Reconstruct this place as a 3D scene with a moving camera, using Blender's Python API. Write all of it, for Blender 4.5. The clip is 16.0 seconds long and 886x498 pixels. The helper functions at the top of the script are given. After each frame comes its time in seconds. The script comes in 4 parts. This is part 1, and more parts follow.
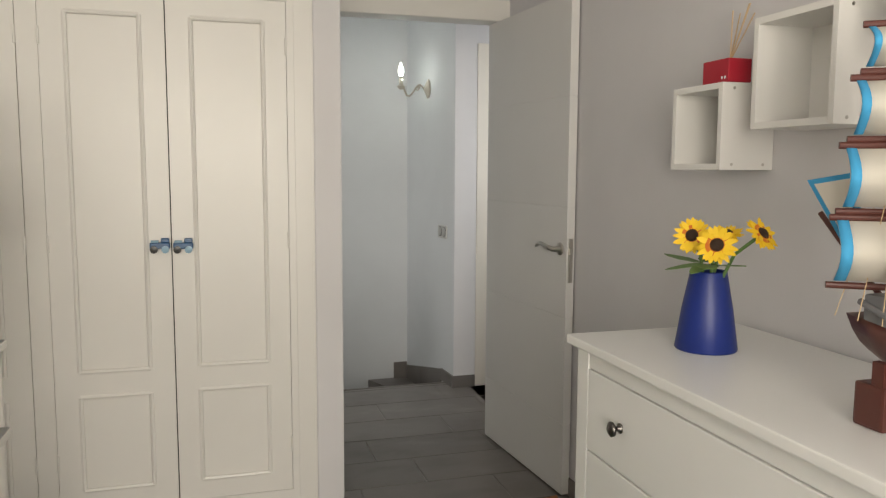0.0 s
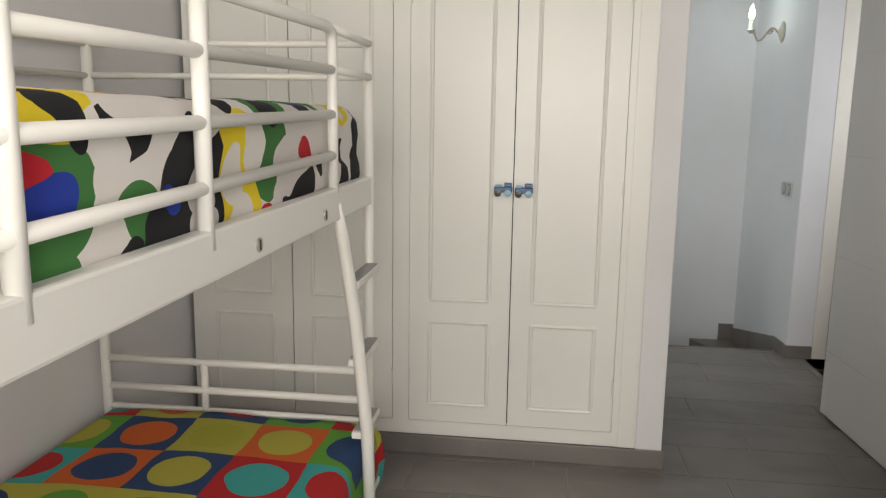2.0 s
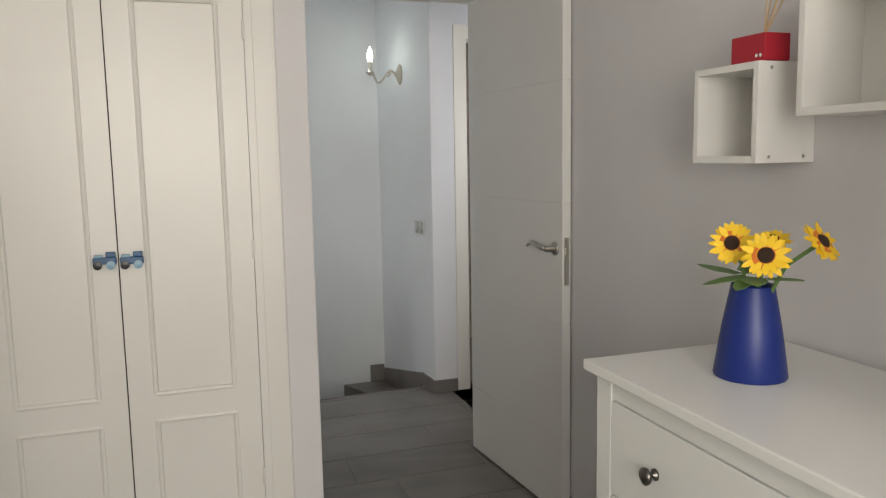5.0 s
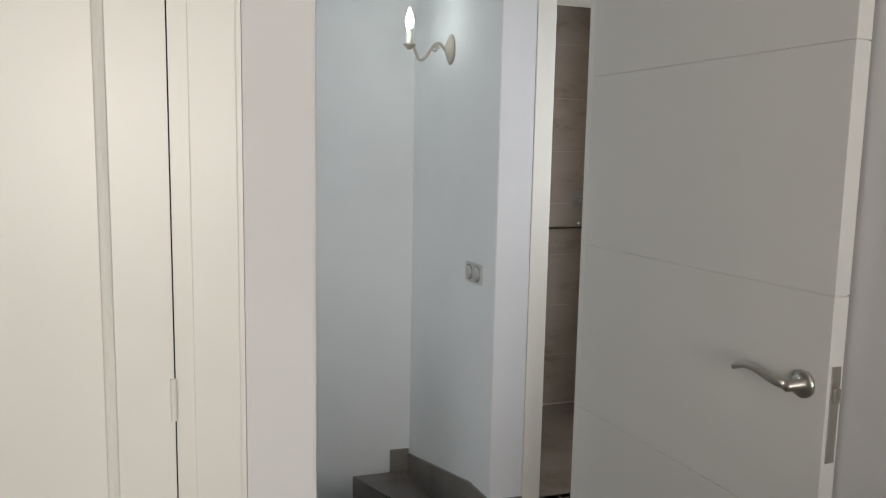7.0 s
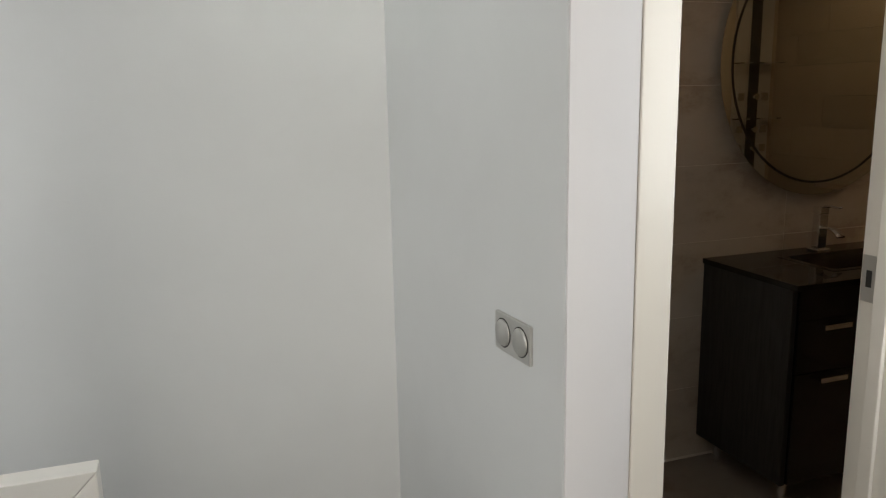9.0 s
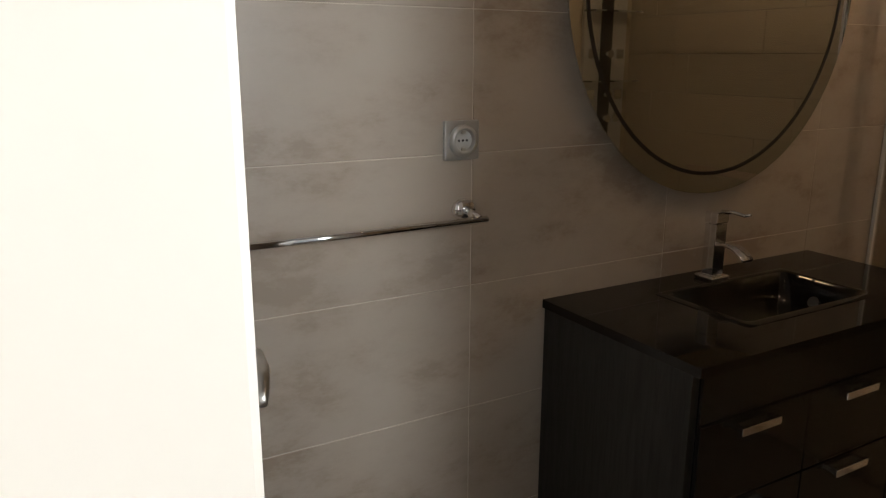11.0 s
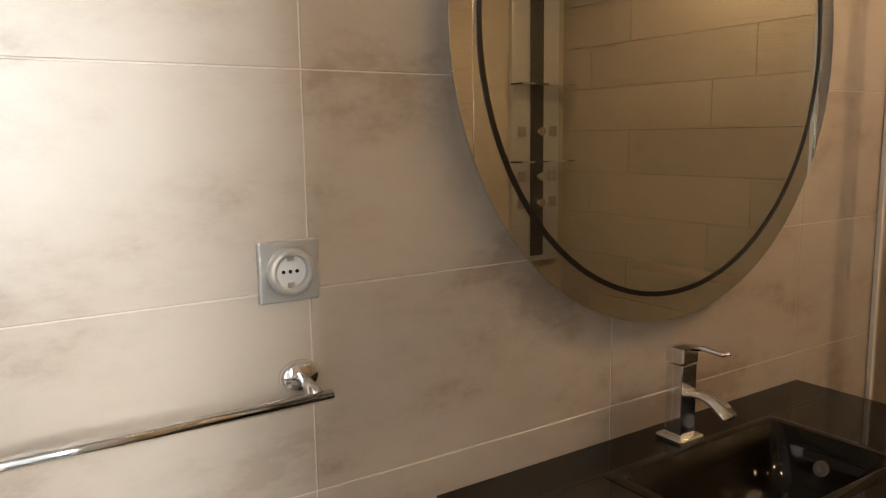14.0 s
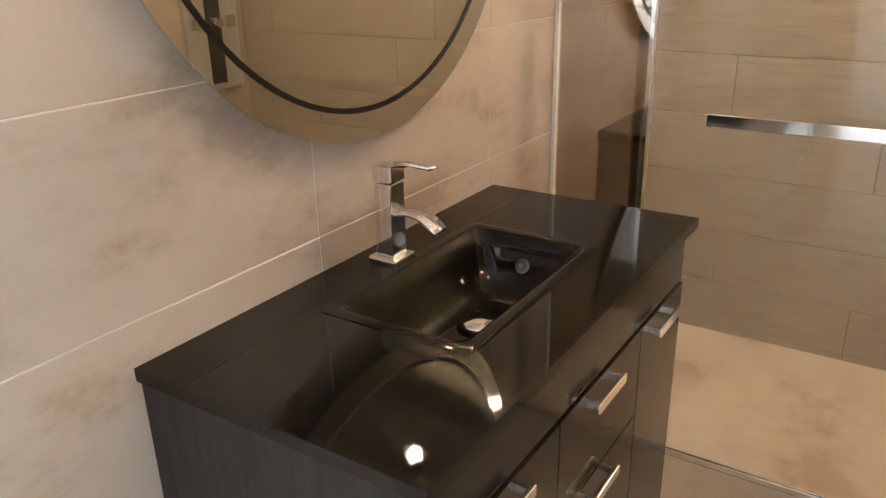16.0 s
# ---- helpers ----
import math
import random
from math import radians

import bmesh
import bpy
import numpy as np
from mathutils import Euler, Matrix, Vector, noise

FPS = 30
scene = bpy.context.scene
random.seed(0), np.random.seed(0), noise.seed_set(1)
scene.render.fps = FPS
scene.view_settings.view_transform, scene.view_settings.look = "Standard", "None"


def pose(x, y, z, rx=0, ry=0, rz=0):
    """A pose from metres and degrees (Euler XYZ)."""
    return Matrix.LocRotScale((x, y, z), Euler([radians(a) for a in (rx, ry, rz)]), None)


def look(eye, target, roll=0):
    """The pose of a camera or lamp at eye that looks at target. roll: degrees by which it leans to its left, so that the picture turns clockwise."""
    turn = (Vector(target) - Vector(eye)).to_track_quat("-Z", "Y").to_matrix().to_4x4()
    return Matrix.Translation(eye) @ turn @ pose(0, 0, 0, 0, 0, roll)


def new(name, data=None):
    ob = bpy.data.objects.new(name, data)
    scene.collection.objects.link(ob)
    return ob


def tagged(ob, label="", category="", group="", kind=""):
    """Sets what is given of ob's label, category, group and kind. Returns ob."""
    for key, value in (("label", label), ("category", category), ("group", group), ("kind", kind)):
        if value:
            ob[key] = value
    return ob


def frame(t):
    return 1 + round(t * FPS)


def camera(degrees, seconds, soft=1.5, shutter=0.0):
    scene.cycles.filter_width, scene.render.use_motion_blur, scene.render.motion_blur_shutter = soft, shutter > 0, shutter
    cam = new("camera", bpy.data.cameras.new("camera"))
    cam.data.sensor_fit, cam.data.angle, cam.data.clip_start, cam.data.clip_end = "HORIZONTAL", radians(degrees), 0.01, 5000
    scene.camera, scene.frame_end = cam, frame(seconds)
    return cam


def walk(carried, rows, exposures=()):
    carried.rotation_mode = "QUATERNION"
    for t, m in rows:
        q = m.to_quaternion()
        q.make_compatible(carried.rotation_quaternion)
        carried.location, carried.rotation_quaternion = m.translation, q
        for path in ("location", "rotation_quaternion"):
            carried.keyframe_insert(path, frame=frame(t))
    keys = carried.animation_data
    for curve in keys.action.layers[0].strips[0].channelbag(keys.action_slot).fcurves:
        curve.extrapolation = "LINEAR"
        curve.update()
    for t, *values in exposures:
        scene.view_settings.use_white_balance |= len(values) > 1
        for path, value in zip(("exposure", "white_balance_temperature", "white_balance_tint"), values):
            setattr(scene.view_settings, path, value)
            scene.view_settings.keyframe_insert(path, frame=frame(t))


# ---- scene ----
cam = camera(60.3, 16.0, 1.25)
PATH = [
    (0, (0.867, -3.034, 1.364), (1.431, -1.127, 1.155), 0.3),
    (0.5, (0.849, -3.033, 1.391), (1.262, -1.077, 1.353), 0.5),
    (1, (0.822, -3.044, 1.395), (1.076, -1.06, 1.414), 1.0),
    (1.5, (0.811, -3.061, 1.392), (0.801, -1.063, 1.318), 1.6),
    (2, (0.815, -3.08, 1.362), (0.563, -1.126, 1.018), 0.8),
    (2.5, (0.798, -3.063, 1.33), (0.399, -1.202, 0.716), 0.1),
    (3, (0.804, -3.079, 1.319), (0.505, -1.232, 0.612), -1.2),
    (3.5, (0.828, -3.064, 1.311), (0.844, -1.192, 0.605), -1.7),
    (4, (0.869, -3.009, 1.334), (1.268, -1.118, 0.82), -1.2),
    (4.5, (0.877, -2.897, 1.384), (1.48, -1.012, 1.093), -1.5),
    (4.7, (0.883, -2.842, 1.392), (1.512, -0.96, 1.142), -1.5),
    (7, (1.144, -1.267, 1.451), (1.772, 0.616, 1.2), 1.1),
    (7.5, (1.189, -0.88, 1.495), (1.85, 0.986, 1.203), -0.2),
    (8, (1.318, -0.482, 1.492), (1.997, 1.373, 1.177), -1.0),
    (8.5, (1.483, -0.097, 1.465), (2.088, 1.779, 1.123), -1.1),
    (9, (1.618, 0.245, 1.454), (2.257, 2.098, 1.059), -1.2),
    (9.5, (1.766, 0.545, 1.441), (2.645, 2.291, 1.017), -1.2),
    (11.8, (2.671, 1.504, 1.339), (3.642, 3.182, 0.847), 0.3),
    (12, (2.696, 1.553, 1.335), (3.623, 3.259, 0.857), -0.2),
    (12.5, (2.75, 1.629, 1.339), (3.7, 3.326, 0.873), 0.3),
    (13, (2.815, 1.657, 1.354), (3.848, 3.312, 0.912), 0.9),
    (13.5, (2.84, 1.672, 1.355), (3.909, 3.322, 0.99), -0.5),
    (14, (2.875, 1.671, 1.38), (3.973, 3.317, 1.089), -0.8),
    (14.5, (2.905, 1.703, 1.372), (4.216, 3.185, 1.081), -1.0),
    (15, (2.936, 1.725, 1.378), (4.414, 3.011, 0.976), -0.5),
    (15.5, (2.952, 1.741, 1.376), (4.484, 2.903, 0.825), -0.5),
    (16, (2.97, 1.768, 1.343), (4.519, 2.797, 0.607), -1.3),
]
EXPOSURES = [(0.0, 0.12, 6950, 10), (1.5, 0.12, 6800, 10), (2.0, 0.2, 6600, 10), (2.4, 0.5, 6400, 10), (3.0, 0.72, 6100, 10), (3.6, 0.68, 6100, 10), (4.3, 0.25, 6500, 10), (4.7, 0.1, 6700, 10), (7.0, 0.22, 6500, 10),
             (8.0, 0.32, 6600, 10), (8.6, 0.45, 6850, 10), (9.7, 0.35, 7050, 10), (10.8, 0.7, 6800, 10), (11.7, 2.3, 6600, 10), (13.2, 2.4, 6700, 10), (14.5, 2.65, 7000, 10), (15.5, 3.35, 6300, 10), (16.0, 3.6, 6100, 10)]
walk(cam, [(t, look(eye, target, roll)) for t, eye, target, roll in PATH], EXPOSURES)

# ---- light ----
world = bpy.data.worlds.new("world")
world.use_nodes = True
scene.world = world
wn = world.node_tree.nodes
sky = wn.new("ShaderNodeTexSky")
sky.sky_type, sky.sun_disc = 'NISHITA', False
sky.sun_elevation, sky.sun_rotation = radians(40), radians(200)
world.node_tree.links.new(sky.outputs[0], wn["Background"].inputs[0])
wn["Background"].inputs[1].default_value = 0.12


def area_light(name, m, sx, sy, watts, color):
    d = bpy.data.lights.new(name, 'AREA')
    d.shape, d.size, d.size_y, d.energy, d.color = 'RECTANGLE', sx, sy, watts, color
    ob = new(name, d)
    ob.matrix_world = m
    return ob


def lamp_point(name, p, watts, color, radius):
    d = bpy.data.lights.new(name, 'POINT')
    d.energy, d.color, d.shadow_soft_size = watts, color, radius
    ob = new(name, d)
    ob.location = p
    return ob


# daylight through the bedroom window, then added fill lamps in the stairwell and landing
area_light("bedroom_window_light", look((0.75, -4.55, 1.55), (0.85, 0, 1.2)), 1.7, 1.3, 70, (1.0, 0.955, 0.875))
# unseen lamp added before a solid wall to brighten the stairwell's far side
area_light("stair_fill_light", look((0.45, 0.72, 1.6), (1.5, 2.3, 0.9)), 1.2, 1.0, 19, (0.97, 0.975, 0.98))
# narrow lamp added for the bright band through the bathroom doorway; no window here
area_light("landing_fill_light", look((3.012, 0.74, 1.55), (3.022, 2.6, 1.35)), 0.16, 0.9, 6.6, (0.90, 0.95, 1.0))
lamp_point("sconce_bulb_light", (2.031, 1.90, 1.985), 5.0, (0.84, 1.0, 0.95), 0.02)
for lx, ly, lw in ((3.85, 1.85, 1.25), (4.45, 1.2, 1.3), (5.2, 1.75, 5.4)):
    spot = bpy.data.lights.new("downlight_glow", 'SPOT')
    spot.energy, spot.color, spot.shadow_soft_size, spot.spot_size, spot.spot_blend = lw, (1.0, 0.68, 0.41), 0.03, radians(165), 0.3
    new("downlight_glow", spot).location = (lx, ly, 2.355)

# ---- materials ----


class Mat:
    def __init__(self, name, color=(0.8, 0.8, 0.8), rough=0.5, metal=0.0):
        self.m = bpy.data.materials.new(name)
        self.m.use_nodes = True
        self.t = self.m.node_tree
        self.b = self.t.nodes["Principled BSDF"]
        self.set("Base Color", (*color, 1)).set("Roughness", rough).set("Metallic", metal)
        self.coord = None

    def set(self, key, v):
        self.b.inputs[key].default_value = v
        return self

    def node(self, kind, **kw):
        n = self.t.nodes.new(kind)
        for k, v in kw.items():
            n.inputs[k].default_value = v
        return n

    def link(self, a, b):
        self.t.links.new(a, b)

    def pos(self):
        if self.coord is None:
            self.coord = self.t.nodes.new("ShaderNodeTexCoord").outputs["Object"]
        return self.coord

    def geo(self):
        return self.t.nodes.new("ShaderNodeNewGeometry").outputs["Position"]

    def noise(self, scale, detail=4.0, rough=0.55, stretch=None, vec=None, distort=0.0):
        v = vec or self.geo()
        if stretch:
            mp = self.t.nodes.new("ShaderNodeMapping")
            mp.inputs["Scale"].default_value = stretch
            self.link(v, mp.inputs[0])
            v = mp.outputs[0]
        n = self.node("ShaderNodeTexNoise", Scale=scale, Detail=detail, Roughness=rough, Distortion=distort)
        self.link(v, n.inputs["Vector"])
        return n.outputs["Fac"]

    def ramp(self, fac, stops, constant=False):
        r = self.t.nodes.new("ShaderNodeValToRGB")
        r.color_ramp.interpolation = 'CONSTANT' if constant else 'EASE'
        e = r.color_ramp.elements
        while len(e) < len(stops):
            e.new(0.5)
        for el, (p, c) in zip(e, stops):
            el.position, el.color = p, (*c, 1)
        self.link(fac, r.inputs[0])
        return r.outputs[0]

    def mix(self, a, b, fac, mode='MIX'):
        n = self.t.nodes.new("ShaderNodeMix")
        n.data_type, n.blend_type = 'RGBA', mode
        for sock, v in ((n.inputs[0], fac), (n.inputs[6], a), (n.inputs[7], b)):
            if isinstance(v, bpy.types.NodeSocket):
                self.link(v, sock)
            elif isinstance(v, tuple):
                sock.default_value = (*v, 1)
            else:
                sock.default_value = v
        return n.outputs[2]

    def math(self, op, a, b=0.0):
        n = self.t.nodes.new("ShaderNodeMath")
        n.operation = op
        for sock, v in ((n.inputs[0], a), (n.inputs[1], b)):
            if isinstance(v, bpy.types.NodeSocket):
                self.link(v, sock)
            else:
                sock.default_value = v
        return n.outputs[0]

    def color(self, out):
        self.link(out, self.b.inputs["Base Color"])
        return self

    def rough(self, out):
        self.link(out, self.b.inputs["Roughness"])
        return self

    def bump(self, fac, strength=0.1, dist=0.002):
        n = self.node("ShaderNodeBump", Strength=strength, Distance=dist)
        self.link(fac, n.inputs["Height"])
        self.link(n.outputs[0], self.b.inputs["Normal"])
        return self

    def random(self):
        return self.t.nodes.new("ShaderNodeObjectInfo").outputs["Random"]


def paint(name, c, rough=0.5, vary=0.04, relief=0.06):
    m = Mat(name, c, rough)
    lo = tuple(v * (1 - vary) for v in c)
    hi = tuple(min(0.95, v * (1 + vary * 0.5)) for v in c)
    m.color(m.ramp(m.noise(1.7, 5), [(0.3, lo), (0.7, hi)]))
    m.rough(m.ramp(m.noise(3, 2), [(0.2, (rough - 0.02,) * 3), (0.8, (rough + 0.03,) * 3)]))
    m.bump(m.noise(140, 2), relief, 0.001)
    return m.m


WALL = paint("wall_paint", (0.70, 0.69, 0.70), 0.75, 0.04, 0.15)
# the cool light on the white stairwell wall is put into this tint
HALLWALL = paint("hall_wall_paint", (0.66, 0.68, 0.69), 0.7, 0.04, 0.15)
CEIL = paint("ceiling_paint", (0.74, 0.73, 0.74), 0.8, 0.03, 0.15)
LACQ = paint("white_lacquer", (0.78, 0.765, 0.725), 0.34, 0.03, 0.05)
LEAF = paint("door_white", (0.74, 0.735, 0.715), 0.38, 0.02, 0.03)
CREAM = paint("cream_trim", (0.80, 0.75, 0.67), 0.36, 0.03, 0.04)
METALW = paint("white_powder_coat", (0.82, 0.80, 0.76), 0.32, 0.02, 0.02)
DRESS = paint("dresser_white", (0.80, 0.80, 0.78), 0.305, 0.02, 0.03)
SHELFW = paint("shelf_white", (0.80, 0.79, 0.76), 0.4, 0.03, 0.03)


def floor_tile():
    m = Mat("grey_porcelain_floor", (0.17, 0.15, 0.14), 0.35)
    a = m.noise(2.6, 4, 0.5, (1, 2.0, 1), None, 0.3)
    c = m.ramp(a, [(0.25, (0.110, 0.098, 0.090)), (0.53, (0.160, 0.145, 0.134)), (0.78, (0.222, 0.204, 0.190))])
    c = m.mix(c, (0.19, 0.172, 0.158), m.math('MULTIPLY', m.random(), 0.45))
    m.color(c)
    m.rough(m.ramp(m.noise(14, 4), [(0.2, (0.285,) * 3), (0.8, (0.33,) * 3)]))
    m.bump(m.noise(60, 2), 0.02, 0.001)
    return m.m


FLOOR = floor_tile()
GROUT = paint("pale_grey_grout", (0.33, 0.31, 0.29), 0.8)
WGROUT = paint("cream_wall_grout", (0.70, 0.64, 0.56), 0.7)
DARKGROUT = paint("dark_floor_bed", (0.06, 0.055, 0.05), 0.8)


def beige_tile(name="beige_stone_tile", k=1.0):
    m = Mat(name, (0.5, 0.43, 0.35), 0.3)
    c = m.mix((0.40 * k, 0.33 * k, 0.26 * k), (0.62 * k, 0.56 * k, 0.485 * k), m.noise(1.6, 3, 0.5, (1.0, 1.0, 1.5)))
    c = m.mix(c, (0.50 * k, 0.43 * k, 0.355 * k), m.math('MULTIPLY', m.noise(9.0, 4, 0.6, (0.6, 0.6, 2.4)), 0.5))
    c = m.mix(c, (0.26 * k, 0.175 * k, 0.105 * k), m.math('MINIMUM', m.math('POWER', m.math('MULTIPLY', m.noise(4.2, 7, 0.66, (0.8, 0.8, 1.5)), 1.49), 7.0), 0.6))
    c = m.mix(c, (0.56 * k, 0.5 * k, 0.43 * k), m.math('MULTIPLY', m.random(), 0.3))
    m.color(c)
    m.set("Roughness", 0.36)
    m.bump(m.noise(40, 2), 0.03, 0.001)
    return m.m


BEIGE = beige_tile()


def wood_tile():
    m = Mat("wood_look_tile", (0.4, 0.33, 0.26), 0.35)
    g = m.noise(5, 8, 0.7, (1, 1.2, 14), None, 0.5)
    c = m.ramp(g, [(0.25, (0.20, 0.17, 0.125)), (0.5, (0.34, 0.30, 0.235)), (0.8, (0.44, 0.395, 0.32))])
    p = m.noise(2.0, 3)
    c = m.mix(c, (0.30, 0.245, 0.19), m.math('MULTIPLY', p, 0.35))
    m.color(m.mix(c, (0.45, 0.38, 0.30), m.math('MULTIPLY', m.random(), 0.4)))
    m.bump(g, 0.15, 0.002)
    return m.m


WOODTILE = wood_tile()
SHFLOOR = beige_tile("cream_shower_floor", 1.15)
BFLOOR = beige_tile("brown_bath_floor", 0.62)


def dark_oak():
    m = Mat("black_oak", (0.02, 0.02, 0.02), 0.45)
    g = m.noise(14, 7, 0.65, (6, 6, 0.5), None, 0.4)
    m.color(m.ramp(g, [(0.3, (0.006, 0.0058, 0.0055)), (0.7, (0.026, 0.025, 0.024))]))
    m.bump(g, 0.25, 0.001)
    return m.m


OAK = dark_oak()
BLACKGLASS = Mat("black_glass", (0.004, 0.0034, 0.003), 0.04).set("Specular IOR Level", 0.34).m
CHROME = Mat("chrome", (0.86, 0.86, 0.86), 0.09, 1.0).m
NICKEL = Mat("satin_nickel", (0.55, 0.53, 0.49), 0.28, 1.0).m
KNOBD = Mat("dark_pewter", (0.16, 0.15, 0.14), 0.3, 1.0).m
PEWTER = paint("pewter_metal", (0.42, 0.39, 0.33), 0.45)
SILVERP = Mat("silver_plastic", (0.52, 0.52, 0.50), 0.32, 0.6).m
MIRROR = Mat("mirror_glass", (0.80, 0.80, 0.76), 0.01, 1.0).m
BLACK = Mat("black_line", (0.008, 0.008, 0.008), 0.35).m
# near-black that puts the shade inside gaps and holes into the colour
DARK = Mat("shadow_gap", (0.03, 0.028, 0.025), 0.8).m
GREYEDGE = paint("grey_mirror_edge", (0.33, 0.33, 0.33), 0.4)
GLASS = Mat("clear_glass", (0.93, 0.96, 0.95), 0.0).set("Transmission Weight", 1.0).set("IOR", 1.45).m
COATED = Mat("reflective_glass", (0.62, 0.58, 0.52), 0.01, 0.5).set("Transmission Weight", 1.0).set("IOR", 1.45).m
BULB = Mat("bulb_glow", (1, 1, 1), 0.3).set("Emission Color", (0.92, 1.0, 0.97, 1)).set("Emission Strength", 14.0).m
SPOT = Mat("downlight_glow_disc", (1, 1, 1), 0.3).set("Emission Color", (1.0, 0.75, 0.5, 1)).set("Emission Strength", 25.0).m
BLUE = paint("cobalt_vase", (0.004, 0.020, 0.17), 0.40, 0.06, 0.05)
KBLUE = paint("blue_knob", (0.02, 0.10, 0.24), 0.3, 0.4, 0.3)
KLIGHT = paint("pale_blue_knob", (0.25, 0.42, 0.55), 0.35, 0.2)
YELLOW = paint("petal_yellow", (0.86, 0.56, 0.02), 0.6, 0.15, 0.2)
ORANGE = paint("petal_orange", (0.62, 0.16, 0.015), 0.6, 0.2)
SEED = paint("seed_brown", (0.03, 0.015, 0.008), 0.9, 0.3, 0.6)
GREEN = paint("leaf_green", (0.10, 0.19, 0.055), 0.55, 0.25, 0.2)
RED = paint("red_box", (0.42, 0.012, 0.03), 0.5, 0.08)
REED = paint("reed", (0.62, 0.45, 0.27), 0.7)
MAHOG = paint("mahogany", (0.105, 0.03, 0.022), 0.42, 0.25, 0.1)
SAIL = paint("sail_cloth", (0.72, 0.68, 0.60), 0.85, 0.08, 0.3)
SAILB = paint("sail_blue", (0.05, 0.36, 0.66), 0.8, 0.06, 0.2)
SHIPGREY = paint("ship_grey", (0.20, 0.20, 0.21), 0.6, 0.3, 0.2)
TAN = paint("terracotta_scrap", (0.42, 0.17, 0.06), 0.7)


def cloth(name, c):
    m = Mat(name, c, 0.95)
    n = m.noise(260, 3, 0.6)
    m.color(m.mix(c, tuple(v * 0.62 for v in c), m.math('MULTIPLY', n, 0.7)))
    m.bump(n, 0.6, 0.003)
    return m.m


def cell_cover():
    """Patchwork of coloured squares with an uneven disc in each: six rows of five, from the foot of the bed, then over again."""
    m = Mat("patchwork_cotton", (0.5, 0.4, 0.1), 0.9)
    warp = m.node("ShaderNodeTexNoise", Scale=5.0, Detail=2.0)
    m.link(m.geo(), warp.inputs["Vector"])
    va = m.t.nodes.new("ShaderNodeVectorMath")
    va.operation = 'MULTIPLY_ADD'
    m.link(warp.outputs["Color"], va.inputs[0])
    va.inputs[1].default_value = (0.035, 0.035, 0.0)
    m.link(m.geo(), va.inputs[2])
    sep = m.t.nodes.new("ShaderNodeSeparateXYZ")
    m.link(va.outputs[0], sep.inputs[0])
    hang = m.math('MAXIMUM', m.math('SUBTRACT', 0.36, sep.outputs[2]), 0.0)
    u = m.math('DIVIDE', m.math('ADD', m.math('ADD', sep.outputs[0], 0.635), hang), 0.213)
    v = m.math('DIVIDE', m.math('SUBTRACT', -0.914, sep.outputs[1]), 0.232)
    col = m.math('FLOORED_MODULO', m.math('FLOOR', u), 5.0)
    row = m.math('FLOORED_MODULO', m.math('FLOOR', v), 6.0)
    fac = m.math('DIVIDE', m.math('ADD', m.math('ADD', m.math('MULTIPLY', row, 5.0), col), 0.5), 30.0)
    du = m.math('SUBTRACT', m.math('FRACT', u), 0.5)
    dv = m.math('SUBTRACT', m.math('FRACT', v), 0.5)
    far = m.math('SQRT', m.math('ADD', m.math('MULTIPLY', du, du), m.math('MULTIPLY', dv, dv)))
    dye = dict(o=(0.40, 0.36, 0.045), g=(0.10, 0.30, 0.03), n=(0.014, 0.045, 0.13), r=(0.42, 0.010, 0.012), a=(0.55, 0.10, 0.012), t=(0.04, 0.33, 0.31), y=(0.36, 0.35, 0.03))

    def cells(letters):
        return m.ramp(fac, [(k / 30, dye[c]) for k, c in enumerate(letters)], True)
    squares = cells("gnoag" "tanrt" "ooono" "garog" "ngata" "rongr")
    discs = cells("oayon" "rnotr" "nggan" "rtonr" "aoogt" "tarno")
    m.color(m.mix(squares, discs, m.math('LESS_THAN', far, 0.375)))
    m.bump(m.noise(500, 2), 0.25, 0.001)
    return m.m


def blob_cover():
    """White cotton with large loose-edged shapes in bold colours."""
    m = Mat("bold_print_cotton", (0.8, 0.8, 0.8), 0.9)
    w = m.node("ShaderNodeTexNoise", Scale=5.0, Detail=1.0)
    m.link(m.geo(), w.inputs["Vector"])
    va = m.t.nodes.new("ShaderNodeVectorMath")
    va.operation = 'MULTIPLY_ADD'
    m.link(w.outputs["Color"], va.inputs[0])
    va.inputs[1].default_value = (0.13, 0.13, 0.13)
    m.link(m.geo(), va.inputs[2])
    wh, bk, gr, ye, bl, rd = (0.76, 0.72, 0.69), (0.008, 0.008, 0.011), (0.05, 0.19, 0.045), (0.80, 0.62, 0.02), (0.012, 0.04, 0.34), (0.52, 0.012, 0.025)

    def shapes(scale, shift, reach, base, stops):
        mp = m.t.nodes.new("ShaderNodeMapping")
        mp.inputs["Location"].default_value = shift
        m.link(va.outputs[0], mp.inputs[0])
        v = m.node("ShaderNodeTexVoronoi", Scale=scale, Randomness=0.75)
        m.link(mp.outputs[0], v.inputs["Vector"])
        sep = m.t.nodes.new("ShaderNodeSeparateColor")
        m.link(v.outputs["Color"], sep.inputs[0])
        return m.mix(base, m.ramp(sep.outputs[0], stops, True), m.math('LESS_THAN', v.outputs["Distance"], reach))
    c = shapes(5.5, (0.37, 0.12, 0.05), 0.66, wh, [(0.0, bk), (0.36, gr), (0.56, wh), (0.66, bk), (0.76, ye), (0.93, wh)])
    c = shapes(8.0, (3.7, 1.9, 2.2), 0.40, c, [(0.0, bk), (0.18, wh), (0.66, bl), (0.74, rd), (0.84, ye), (0.92, gr)])
    m.color(c)
    m.bump(m.noise(500, 2), 0.25, 0.001)
    return m.m


PATCH, PRINT = cell_cover(), blob_cover()

# ---- mesh helpers ----


